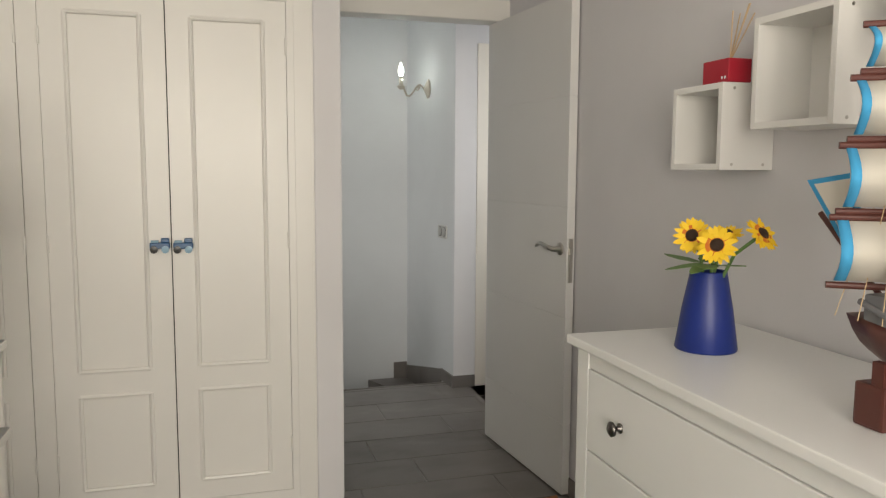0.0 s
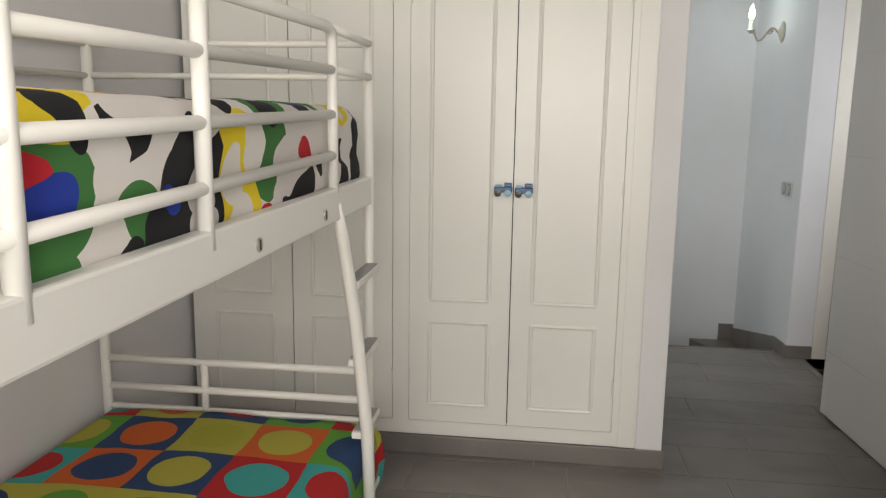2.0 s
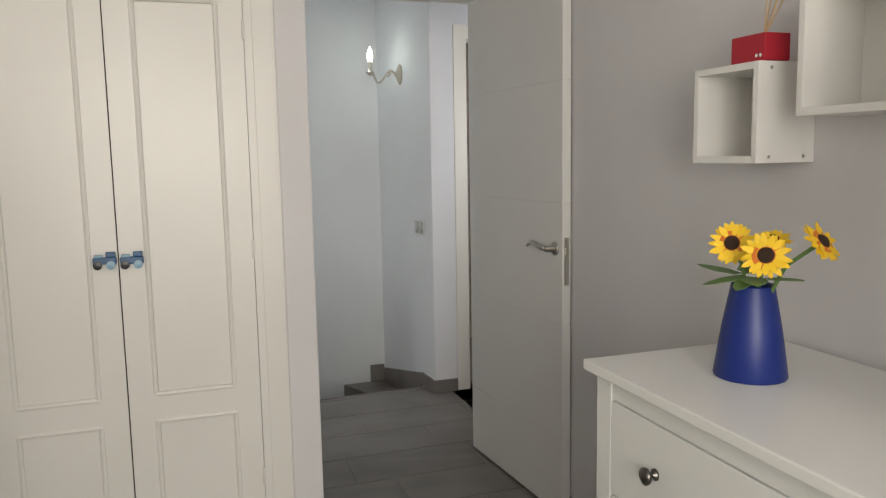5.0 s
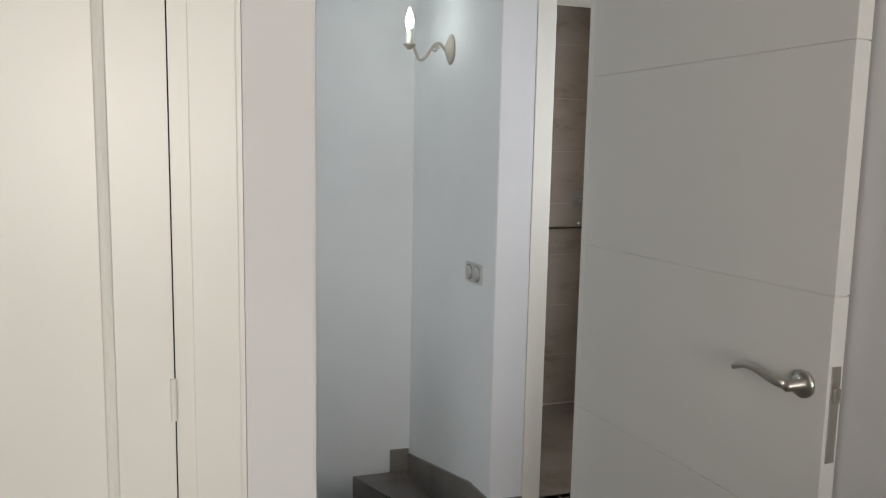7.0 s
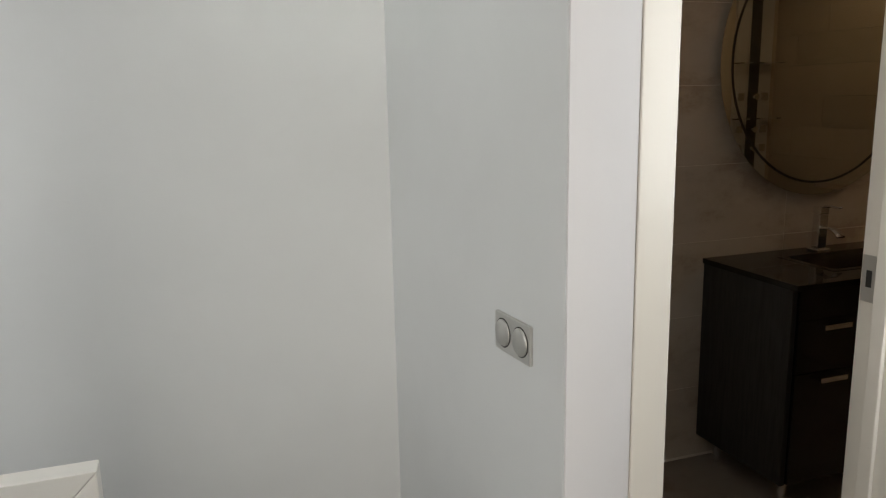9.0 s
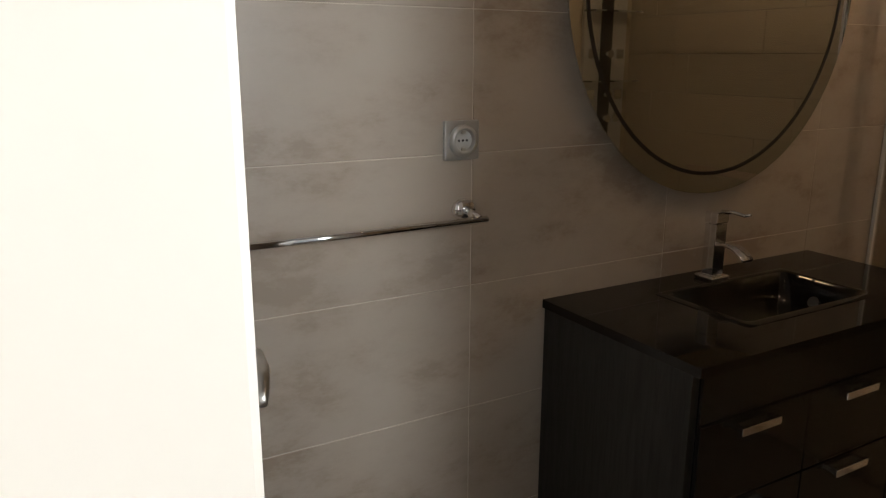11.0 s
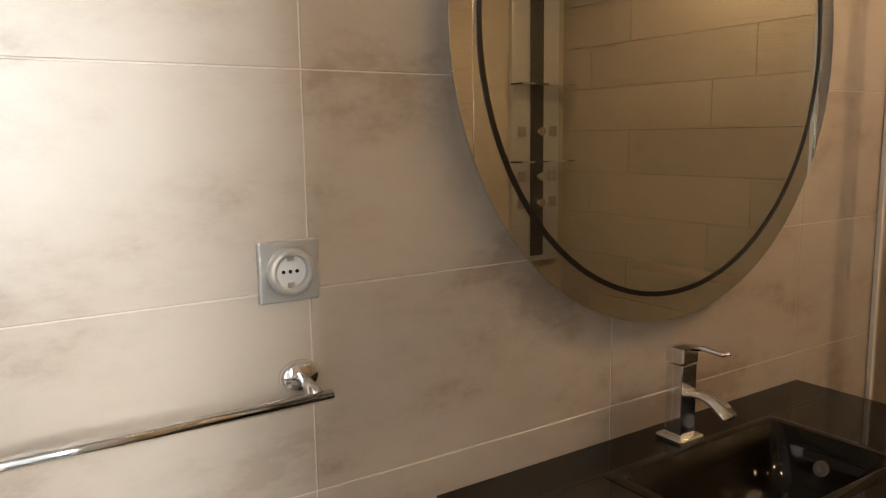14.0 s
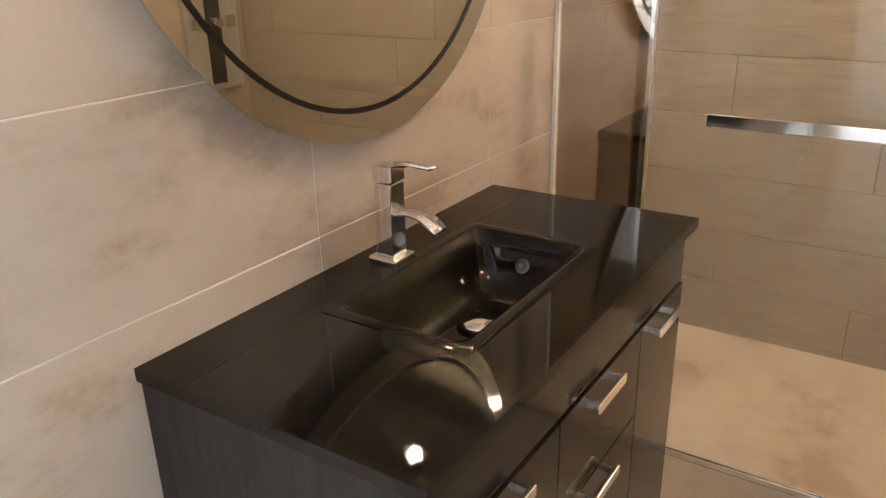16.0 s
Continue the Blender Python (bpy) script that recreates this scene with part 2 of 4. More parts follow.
def part(name, bm, material, parent=None, label="", smooth=False, bev=0.0):
    if bev:
        bmesh.ops.bevel(bm, geom=bm.edges[:], offset=bev, segments=2, affect='EDGES', profile=0.6, clamp_overlap=True)
    bmesh.ops.recalc_face_normals(bm, faces=bm.faces[:])
    me = bpy.data.meshes.new(name)
    bm.to_mesh(me)
    bm.free()
    me.materials.append(material)
    if smooth:
        for p in me.polygons:
            p.use_smooth = True
    ob = new(name, me)
    if parent:
        ob.parent = parent
    if label:
        ob["label"] = label
    return ob


def box(x0, y0, z0, x1, y1, z1, bm=None):
    bm = bm or bmesh.new()
    m = Matrix.Translation(((x0 + x1) / 2, (y0 + y1) / 2, (z0 + z1) / 2)) @ Matrix.Diagonal((abs(x1 - x0), abs(y1 - y0), abs(z1 - z0), 1))
    bmesh.ops.create_cube(bm, size=1, matrix=m)
    return bm


def rod(a, b, r, bm=None, seg=12, r2=None):
    bm = bm or bmesh.new()
    a, b = Vector(a), Vector(b)
    q = (b - a).to_track_quat('Z', 'Y').to_matrix().to_4x4()
    bmesh.ops.create_cone(bm, cap_ends=True, segments=seg, radius1=r, radius2=r if r2 is None else r2, depth=(b - a).length, matrix=Matrix.Translation((a + b) / 2) @ q)
    return bm


def tube(pts, r, bm=None, seg=10):
    """A round bar that follows the points."""
    bm = bm or bmesh.new()
    pts = [Vector(p) for p in pts]
    rings = []
    for i, p in enumerate(pts):
        d = (pts[min(i + 1, len(pts) - 1)] - pts[max(i - 1, 0)]).normalized()
        q = d.to_track_quat('Z', 'Y').to_matrix()
        rr = r[i] if isinstance(r, (list, tuple)) else r
        rings.append([bm.verts.new(p + q @ Vector((rr * math.cos(2 * math.pi * k / seg), rr * math.sin(2 * math.pi * k / seg), 0))) for k in range(seg)])
    for u, v in zip(rings, rings[1:]):
        for k in range(seg):
            bm.faces.new((u[k], u[(k + 1) % seg], v[(k + 1) % seg], v[k]))
    bm.faces.new(rings[0][::-1])
    bm.faces.new(rings[-1])
    return bm


def lathe(profile, m=None, bm=None, seg=28):
    """Turns (radius, height) pairs round the z axis."""
    bm = bm or bmesh.new()
    m = m or Matrix()
    rings = [[bm.verts.new(m @ Vector((max(r, 1e-4) * math.cos(2 * math.pi * k / seg), max(r, 1e-4) * math.sin(2 * math.pi * k / seg), z))) for k in range(seg)] for r, z in profile]
    for u, v in zip(rings, rings[1:]):
        for k in range(seg):
            bm.faces.new((u[k], u[(k + 1) % seg], v[(k + 1) % seg], v[k]))
    bm.faces.new(rings[0][::-1])
    bm.faces.new(rings[-1])
    return bm


def prism(outline, m, depth, bm=None):
    """A flat outline (x, y) given thickness along z, laid by m."""
    bm = bm or bmesh.new()
    lo = [bm.verts.new(m @ Vector((x, y, 0))) for x, y in outline]
    hi = [bm.verts.new(m @ Vector((x, y, depth))) for x, y in outline]
    n = len(lo)
    bm.faces.new(lo[::-1])
    bm.faces.new(hi)
    for i in range(n):
        bm.faces.new((lo[i], lo[(i + 1) % n], hi[(i + 1) % n], hi[i]))
    return bm


def thing(name, label, category, group=""):
    return tagged(new(name), label, category, group)


def setting(name, bm, material, label="", bev=0.0):
    return tagged(part(name, bm, material, None, label, False, bev), kind="structure")


# ---- structure ----
CEILZ = 2.51
LX, RX = -0.62, 2.262          # bedroom side walls
WY = -0.16                     # wardrobe front
DY = 0.56                     # bedroom face of the door wall
EDGEX, EDGEY = 2.257, 1.43     # corner of the sconce wall, which runs slightly askew
FARY = 2.335                   # far wall of the stairwell
ENDX = 2.184                   # where the sconce wall meets it
BDY = 1.556                    # bathroom face of its door wall
BX0, BX1 = 2.36, 5.60          # bathroom
BY = 2.62                      # mirror wall
SY = 0.55                      # bathroom south wall
VZ = 0.822                     # vanity top
JX0, JX1 = 2.476, 3.10        # clear bathroom doorway

setting("wall_left", box(LX - 0.1, -4.7, 0, LX, 0.52, CEILZ), WALL, "smooth white painted bedroom wall")
setting("wall_right", box(RX, -4.7, 0, RX + 0.1, DY, CEILZ), WALL, "smooth pale grey painted bedroom wall")
bm = box(LX, -4.8, 0, 0.0, -4.7, CEILZ)
box(1.6, -4.8, 0, RX, -4.7, CEILZ, bm)
box(0.0, -4.8, 0, 1.6, -4.7, 0.9, bm)
box(0.0, -4.8, 2.2, 1.6, -4.7, CEILZ, bm)
setting("wall_back", bm, WALL, "white bedroom wall round a window")
bm = box(1.318, DY, 2.14, RX + 0.1, DY + 0.1, CEILZ)
box(2.245, DY, 0, RX + 0.1, DY + 0.1, 2.14, bm)
setting("wall_door", bm, WALL, "white wall above the bedroom doorway")
setting("wall_pillar", box(1.215, WY - 0.005, 0, 1.318, DY + 0.1, CEILZ), WALL, "white plaster end wall of the built-in wardrobe", 0.006)
setting("wall_wardrobe_back", box(LX, DY, 0, 1.215, DY + 0.1, CEILZ), HALLWALL)
setting("ceiling", box(LX - 0.1, -4.8, CEILZ, RX + 0.1, DY + 0.1, CEILZ + 0.08), CEIL, "white bedroom ceiling")
setting("ceiling_hall", box(-1.2, DY + 0.1, CEILZ, 3.6, FARY + 0.1, CEILZ + 0.08), CEIL)
bm = prism([(EDGEX, EDGEY), (BX0 - 0.004, EDGEY), (BX0 - 0.004, FARY + 0.05), (ENDX - 0.004, FARY + 0.05)], Matrix.Translation((0, 0, -1.6)), CEILZ + 1.6)
setting("wall_hall", bm, HALLWALL, "pale blue-grey wall with a candle sconce", 0.003)
setting("wall_hall_end", box(EDGEX + 0.001, EDGEY - 0.006, 0, JX0 - 0.078, EDGEY - 0.0005, CEILZ), WALL, "white wall end beside the bathroom door", 0.002)
setting("wall_bath_jamb", box(BX0 - 0.003, EDGEY + 0.0008, 0, JX0 - 0.041, BDY, CEILZ), WALL)
setting("wall_stair_far", box(-1.2, FARY, -1.6, BX0 - 0.004, FARY + 0.1, CEILZ), HALLWALL, "white wall of the stairwell, its tint cooled for the light")
setting("wall_stair_end", box(-1.3, DY, -1.6, -1.2, FARY + 0.1, CEILZ), HALLWALL)
setting("wall_stair_low", box(-1.2, DY + 0.12, -1.6, EDGEX, 1.54, -0.06), HALLWALL)
setting("stair_floor", box(-1.2, 1.54, -1.65, EDGEX, FARY, -1.6), FLOOR)
setting("wall_landing_south", box(RX + 0.1, DY + 0.0, 0, 3.6, DY + 0.1, CEILZ), HALLWALL)
setting("wall_landing_end", box(3.55, DY + 0.1, 0, 3.6, EDGEY, CEILZ), HALLWALL)
bm = box(BX0 - 0.002, EDGEY, 2.11, 3.6, BDY + 0.001, CEILZ)
box(JX1 + 0.06, EDGEY, 0, 3.6, BDY + 0.001, 2.11, bm)
setting("wall_bath_door", bm, WALL, "white wall round the bathroom doorway")
setting("wall_mirror", box(BX0 - 0.1, BY + 0.0012, 0, BX1, BY + 0.1, CEILZ), WGROUT, "beige stone tiled bathroom wall")
setting("wall_bath_left", box(BX0 - 0.002, BDY + 0.001, 0, BX0 + 0.06, BY, CEILZ), BEIGE)
setting("wall_shower", box(BX1, SY, 0, BX1 + 0.1, BY + 0.1, CEILZ), DARKGROUT, "wood-look tiled shower wall")
setting("wall_bath_south", box(3.6, SY - 0.1, 0, BX1 + 0.1, SY, CEILZ), WOODTILE, "wood-look tiled wall facing the vanity")
setting("wall_bath_jog", box(3.6, SY, 0, 3.66, BDY, CEILZ), BEIGE)
setting("ceiling_bath", box(BX0, SY, 2.40, BX1, BY, 2.46), CEIL)
setting("floor", box(LX, -4.7, -0.06, 3.6, 1.54, -0.004), GROUT, "grey-brown porcelain tiles laid in offset rows")
setting("floor_bath", box(BX0, SY, -0.06, 4.795, BY, 0.0), BFLOOR, "brown stone-look bathroom floor tiles")
setting("floor_bath_sill", box(BX0 + 0.06, 1.541, -0.061, 3.6, 1.593, -0.001), BFLOOR)
setting("floor_shower", box(4.815, SY, -0.06, BX1, BY, 0.012), SHFLOOR, "cream stone shower tray")
setting("trim_shower", box(4.796, SY, -0.06, 4.814, BY, 0.015), CHROME)


def window(name, x0, x1, z0, z1, y):
    w = tagged(new(name), "white framed daylight window", kind="structure")
    bm = box(x0, y, z0, x0 + 0.05, y + 0.06, z1)
    box(x1 - 0.05, y, z0, x1, y + 0.06, z1, bm)
    box(x0 + 0.05, y, z0, x1 - 0.05, y + 0.06, z0 + 0.05, bm)
    box(x0 + 0.05, y, z1 - 0.05, x1 - 0.05, y + 0.06, z1, bm)
    box((x0 + x1) / 2 - 0.03, y + 0.004, z0 + 0.05, (x0 + x1) / 2 + 0.03, y + 0.056, z1 - 0.05, bm)
    part("window_frame", bm, LACQ, w)
    g = part("pane", box(x0 + 0.05, y + 0.025, z0 + 0.05, x1 - 0.05, y + 0.031, z1 - 0.05), GLASS, w)
    g.visible_shadow = False


window("window_1", 0.0, 1.6, 0.9, 2.2, -4.78)


def skirting(name, x0, y0, x1, y1, z1=0.075, z0=0.0):
    return setting(name, box(x0, y0, z0, x1, y1, z1), FLOOR, "grey-brown porcelain skirting", 0.002)


skirting("baseboard_wardrobe", 0.02, WY - 0.018, 1.327, WY - 0.006)
skirting("baseboard_pillar", 1.319, WY - 0.004, 1.329, DY + 0.09)
skirting("baseboard_right", RX - 0.012, -4.6, RX - 0.001, DY - 0.002)
skirting("baseboard_hall_end", EDGEX - 0.012, EDGEY - 0.018, JX0 - 0.080, EDGEY - 0.0065)
slant = Vector((ENDX - EDGEX, FARY - EDGEY, 0)).normalized()
SLOPE = Matrix(((slant.x, 0, -slant.y, EDGEX - slant.y * 0.001), (slant.y, 0, slant.x, EDGEY + slant.x * 0.001), (0, 1, 0, 0), (0, 0, 0, 1)))
setting("baseboard_hall", prism([(-0.012, 0), (-0.012, 0.075), (0.19, 0.075), (0.19, 0)], SLOPE, 0.011), FLOOR, "grey-brown porcelain skirting")
setting("baseboard_stair", prism([(0.191, 0.072), (0.895, -0.075), (0.895, -0.32), (0.191, -0.32)], SLOPE, 0.011), FLOOR, "dark porcelain skirting sloping down the stairs")
skirting("baseboard_far", 2.08, FARY - 0.012, ENDX - 0.006, FARY - 0.001, -0.05, -0.25)


def winder_step(z, pts):
    bm = prism(pts, Matrix.Translation((0, 0, z - 0.16)), 0.16)
    return setting("stair_step", bm, FLOOR, "dark porcelain winder step", 0.003)


winder_step(-0.17, [(2.238, 1.545), (2.238, 2.405), (1.86, 2.405)])
winder_step(-0.34, [(2.23, 1.545), (1.85, 2.40), (1.2, 2.40), (1.45, 1.545)])
winder_step(-0.51, [(1.44, 1.545), (1.19, 2.40), (0.9, 2.40), (0.9, 1.545)])
setting("stair_nosing", box(-0.5, 1.541, -0.05, EDGEX - 0.013, 1.556, 0.003), FLOOR, "dark porcelain edge of the landing", 0.002)

# framed white panel that guards the edge of the landing
guard = thing("stair_guard", "white framed wooden panel guarding the stair edge", "guard")
GXR, GYF, GZT = 1.461, 1.452, 0.895
part("panel", box(0.5, GYF + 0.012, 0.02, GXR - 0.036, GYF + 0.024, GZT - 0.036), LACQ, guard)
part("top_rail", prism([(0.5, GZT), (GXR, GZT), (GXR - 0.04, GZT - 0.04), (0.5, GZT - 0.04)], Matrix(((1, 0, 0, 0), (0, 0, 1, GYF), (0, 1, 0, 0), (0, 0, 0, 1))), 0.045), LACQ, guard, "", False, 0.002)
part("stile", prism([(GXR - 0.0005, GZT - 0.001), (GXR - 0.0005, 0.003), (GXR - 0.04, 0.003), (GXR - 0.04, GZT - 0.041)], Matrix(((1, 0, 0, 0), (0, 0, 1, GYF), (0, 1, 0, 0), (0, 0, 0, 1))), 0.0448), LACQ, guard, "", False, 0.002)
part("bead", box(GXR - 0.05, GYF + 0.006, 0.02, GXR - 0.041, GYF + 0.0118, GZT - 0.05), LACQ, guard)


# ---- bedroom doorway and door ----
frame_b = tagged(new("door_1"), "white moulded bedroom door frame with strike plate", kind="structure")
part("jamb", box(1.319, DY + 0.002, 0, 1.424, DY + 0.112, 2.08), LACQ, frame_b, "", False, 0.003)
part("jamb", box(2.207, DY + 0.002, 0, 2.243, DY + 0.112, 2.08), LACQ, frame_b, "", False, 0.003)
part("head", box(1.319, DY + 0.0015, 2.081, 2.243, DY + 0.112, 2.137), LACQ, frame_b, "", False, 0.003)
part("architrave", box(1.334, DY - 0.012, 0, 1.418, DY + 0.001, 2.18), LACQ, frame_b, "", False, 0.003)
part("architrave", box(1.419, DY - 0.012, 2.082, 2.28, DY + 0.001, 2.18), LACQ, frame_b, "", False, 0.003)
part("bead", tube([(1.414, DY - 0.012, 0.0), (1.414, DY - 0.012, 2.09)], 0.007, None, 8), LACQ, frame_b, "", True)
part("stop", box(1.4245, DY + 0.06, 0, 1.433, DY + 0.10, 2.079), LACQ, frame_b, "", False, 0.002)
part("strike_plate", box(1.4245, DY + 0.018, 0.88, 1.4262, DY + 0.044, 1.06), NICKEL, frame_b)
part("strike_slot", box(1.4331, DY + 0.08, 0.932, 1.4337, DY + 0.0995, 0.98), DARK, frame_b)
part("architrave", box(1.329, DY + 0.114, 0, 1.425, DY + 0.126, 2.12), LACQ, frame_b, "", False, 0.003)

leaf = thing("bedroom_door", "white flush door with fine grooves, standing open", "door")
leaf.matrix_world = pose(2.158, DY - 0.004, 0, 0, 0, -85.7)
# in its own frame the leaf runs along +x from the hinge, its room face at y = 0
DW = 0.79
for z0, z1 in ((0.008, 0.308), (0.3105, 0.759), (0.7615, 1.211), (1.2135, 1.653), (1.6555, 2.06)):
    part("panel", box(0.0, 0.0, z0, DW, 0.036, z1), LEAF, leaf, "", False, 0.0012)
part("core", box(0.003, 0.003, 0.009, DW - 0.003, 0.033, 2.059), LEAF, leaf)


def lever(parent, x, z, s, y):
    """A curved lever handle on a round rose; s is the side that it stands out to."""
    h = part("door_handle", lathe([(0.0, 0), (0.026, 0), (0.026, 0.006), (0.02, 0.009), (0.011, 0.010), (0.010, 0.045), (0.0, 0.046)], Matrix.Translation((x, y, z)) @ pose(0, 0, 0, 90 * s, 0, 0)), NICKEL, parent, "satin nickel curved lever handle", True)
    pts = [(x - 0.13 * k, y - s * (0.045 + 0.004 * math.sin(k * 3)), z + 0.004 + 0.022 * math.sin(k * math.pi * 1.15 - 0.4) * k) for k in (0, 0.15, 0.3, 0.45, 0.6, 0.75, 0.9, 1.0)]
    part("lever", tube(pts, [0.010, 0.010, 0.0095, 0.009, 0.0085, 0.008, 0.0075, 0.006]), NICKEL, h, "", True)


lever(leaf, DW - 0.05, 1.04, 1, 0.0)
lp = part("latch_plate", box(DW + 0.0005, 0.008, 0.905, DW + 0.003, 0.028, 1.085), NICKEL, leaf, "satin nickel latch plate")
part("latch", box(DW + 0.003, 0.012, 1.02, DW + 0.010, 0.024, 1.045), NICKEL, lp)

# ---- bathroom doorway ----
frame_c = tagged(new("door_2"), "cream moulded bathroom door frame with strike plate", kind="structure")
part("architrave", box(JX0 - 0.077, EDGEY - 0.010, 0, JX0, EDGEY - 0.0002, 2.12), CREAM, frame_c, "", False, 0.003)
part("jamb", box(JX0 - 0.04, EDGEY + 0.0005, 0, JX0, BDY + 0.004, 2.09), CREAM, frame_c, "", False, 0.002)
part("jamb", box(JX1, EDGEY - 0.005, 0, JX1 + 0.058, BDY + 0.004, 2.09), CREAM, frame_c, "", False, 0.002)
part("architrave", box(JX1 + 0.01, EDGEY - 0.022, 0, JX1 + 0.08, EDGEY - 0.006, 2.12), CREAM, frame_c, "", False, 0.003)
part("head", box(JX0 - 0.077, EDGEY - 0.0105, 2.04, JX1 + 0.08, BDY + 0.003, 2.115), CREAM, frame_c)
part("stop", box(JX1 - 0.012, 1.475, 0, JX1 - 0.0005, 1.512, 2.04), CREAM, frame_c, "", False, 0.003)
sp = part("strike_plate", box(JX1 - 0.0025, 1.518, 0.965, JX1 - 0.0004, 1.556, 1.075), NICKEL, frame_c, "satin nickel strike plate", False, 0.0008)
part("strike_hole", box(JX1 - 0.0032, 1.528, 1.0, JX1 - 0.0026, 1.543, 1.04), DARK, sp)

bdoor = thing("bathroom_door", "white flush bathroom door standing open inwards", "door")
bdoor.matrix_world = pose(JX0 + 0.005, BDY + 0.012, 0, 0, 0, 76)
part("leaf", box(0, 0, 0.008, 0.60, 0.036, 2.03), LEAF, bdoor, "", False, 0.002)
lever(bdoor, 0.54, 1.03, 1, 0.0)


# ---- wardrobe ----
ward = thing("built_in_wardrobe", "cream-white built-in wardrobe with framed panel doors", "wardrobe")
bm = box(-0.60, WY - 0.003, 0.077, 1.215, WY + 0.02, 0.135)
box(-0.60, WY - 0.003, 1.962, 1.215, WY + 0.02, 2.006, bm)
box(-0.60, WY - 0.003, 2.44, 1.215, WY + 0.02, 2.509, bm)
for x0, x1 in ((-0.60, -0.58), (0.24, 0.305), (1.12, 1.215)):
    for z0, z1 in ((0.135, 1.962), (2.006, 2.44)):
        box(x0, WY - 0.003, z0, x1, WY + 0.02, z1, bm)
part("face_frame", bm, LACQ, ward)
part("scribe_strip", box(1.145, WY - 0.0075, 0.077, 1.208, WY - 0.0032, 2.509), LACQ, ward, "", False, 0.0015)
# dark sheet behind the doors, coloured as the shade in their gaps
part("carcass", box(-0.60, WY + 0.03, 0.08, 1.2, WY + 0.05, 2.5), DARK, ward)


def panel_door(x0, x1, z0, z1, split, name="door"):
    """A frame-and-panel leaf with ogee beads round its sunk fields."""
    bm = bmesh.new()
    y0, y1 = WY - 0.006, WY + 0.018
    s = 0.082
    fields = [(z0 + 0.075, split - 0.045), (split + 0.045, z1 - 0.075)] if split else [(z0 + 0.075, z1 - 0.075)]
    box(x0 + 0.002, y0 + 0.012, z0 + 0.002, x1 - 0.002, y1, z1 - 0.002, bm)
    d = part(name, bm, LACQ, ward)
    for u0, u1 in ((x0, x0 + s), (x1 - s, x1)):
        part("stile", box(u0, y0, z0, u1, y0 + 0.0118, z1), LACQ, d)
    edges = [z0] + [v for f in fields for v in f] + [z1]
    for a, b in zip(edges[::2], edges[1::2]):
        part("rail", box(x0 + s, y0, a, x1 - s, y0 + 0.0118, b), LACQ, d)
    for a, b in fields:
        part("field", box(x0 + s, y0 + 0.0075, a, x1 - s, y0 + 0.0117, b), LACQ, d)
        bm = bmesh.new()
        w = 0.014
        for u in ((x0 + s - w, a - w, x0 + s + w, b + w), (x1 - s - w, a - w, x1 - s + w, b + w)):
            tube([((u[0] + u[2]) / 2, y0 + 0.002, u[1] + w), ((u[0] + u[2]) / 2, y0 + 0.002, u[3] - w)], 0.0085, bm, 8)
        for z in (a, b):
            tube([(x0 + s, y0 + 0.002, z), (x1 - s, y0 + 0.002, z)], 0.0085, bm, 8)
        part("bead", bm, LACQ, d)
    return d


def train_knob(d, x, z, tilt=0.0):
    """A blue knob in the shape of a little engine: body, cab, chimney and wheels."""
    m = pose(x, WY - 0.006, z, 0, tilt, 0)

    def bx(*a):
        b = box(*a)
        b.transform(m)
        return b
    k = part("knob", bx(-0.034, -0.026, -0.012, 0.034, -0.006, 0.010), KBLUE, d, "blue engine-shaped knob", False, 0.004)
    part("cab", bx(0.004, -0.027, 0.010, 0.032, -0.008, 0.026), KBLUE, k, "", False, 0.003)
    part("boiler", bx(-0.03, -0.0265, 0.009, -0.004, -0.01, 0.018), KLIGHT, k, "", False, 0.003)
    for wx in (-0.020, 0.018):
        b = lathe([(0.0, 0), (0.013, 0), (0.013, 0.008), (0.0, 0.009)], pose(wx, -0.024, -0.014, 90, 0, 0))
        b.transform(m)
        part("wheel", b, KLIGHT if wx > 0 else BLACK, k)
    b = rod((0, 0.004, 0), (0, -0.008, 0), 0.008)
    b.transform(m)
    part("stem", b, NICKEL, k)


pairs = ((-0.578, -0.172, 0.238), (0.307, 0.7065, 1.118))
for a, mid, b in pairs:
    dl = panel_door(a, mid - 0.002, 0.138, 1.959, 0.60)
    dr = panel_door(mid + 0.002, b, 0.138, 1.959, 0.60)
    train_knob(dl, mid - 0.038, 1.09)
    train_knob(dr, mid + 0.040, 1.088)
    ul = panel_door(a, mid - 0.002, 2.009, 2.437, None, "top_door")
    ur = panel_door(mid + 0.002, b, 2.009, 2.437, None, "top_door")
    train_knob(ul, mid - 0.04, 2.19, 78 if a < 0 else 25)
    train_knob(ur, mid + 0.045, 2.19, 95)
    for d, x in ((dl, a + 0.001), (dr, b - 0.001)):
        for z in (0.32, 1.10, 1.80):
            part("hinge", rod((x, WY - 0.010, z - 0.03), (x, WY - 0.010, z + 0.03), 0.0045), LACQ, d)

# ---- bunk bed ----
bed = thing("bunk_bed", "white tubular metal bunk bed with ladder and guard rails", "bed")
BFX, BBX, BY0, BY1 = 0.30, -0.59, -2.95, -0.86
part("front_beam", box(BFX - 0.02, BY0, 1.10, BFX + 0.012, BY1, 1.182), METALW, bed, "", False, 0.006)
part("back_beam", box(BBX - 0.015, BY0, 1.10, BBX + 0.015, BY1, 1.182), METALW, bed, "", False, 0.006)
part("end_beam", box(BBX + 0.015, BY1 - 0.02, 1.105, BFX - 0.02, BY1 + 0.012, 1.165), METALW, bed, "", False, 0.006)
part("slat_base", box(BBX + 0.015, BY0, 1.11, BFX - 0.021, BY1 - 0.02, 1.128), METALW, bed)
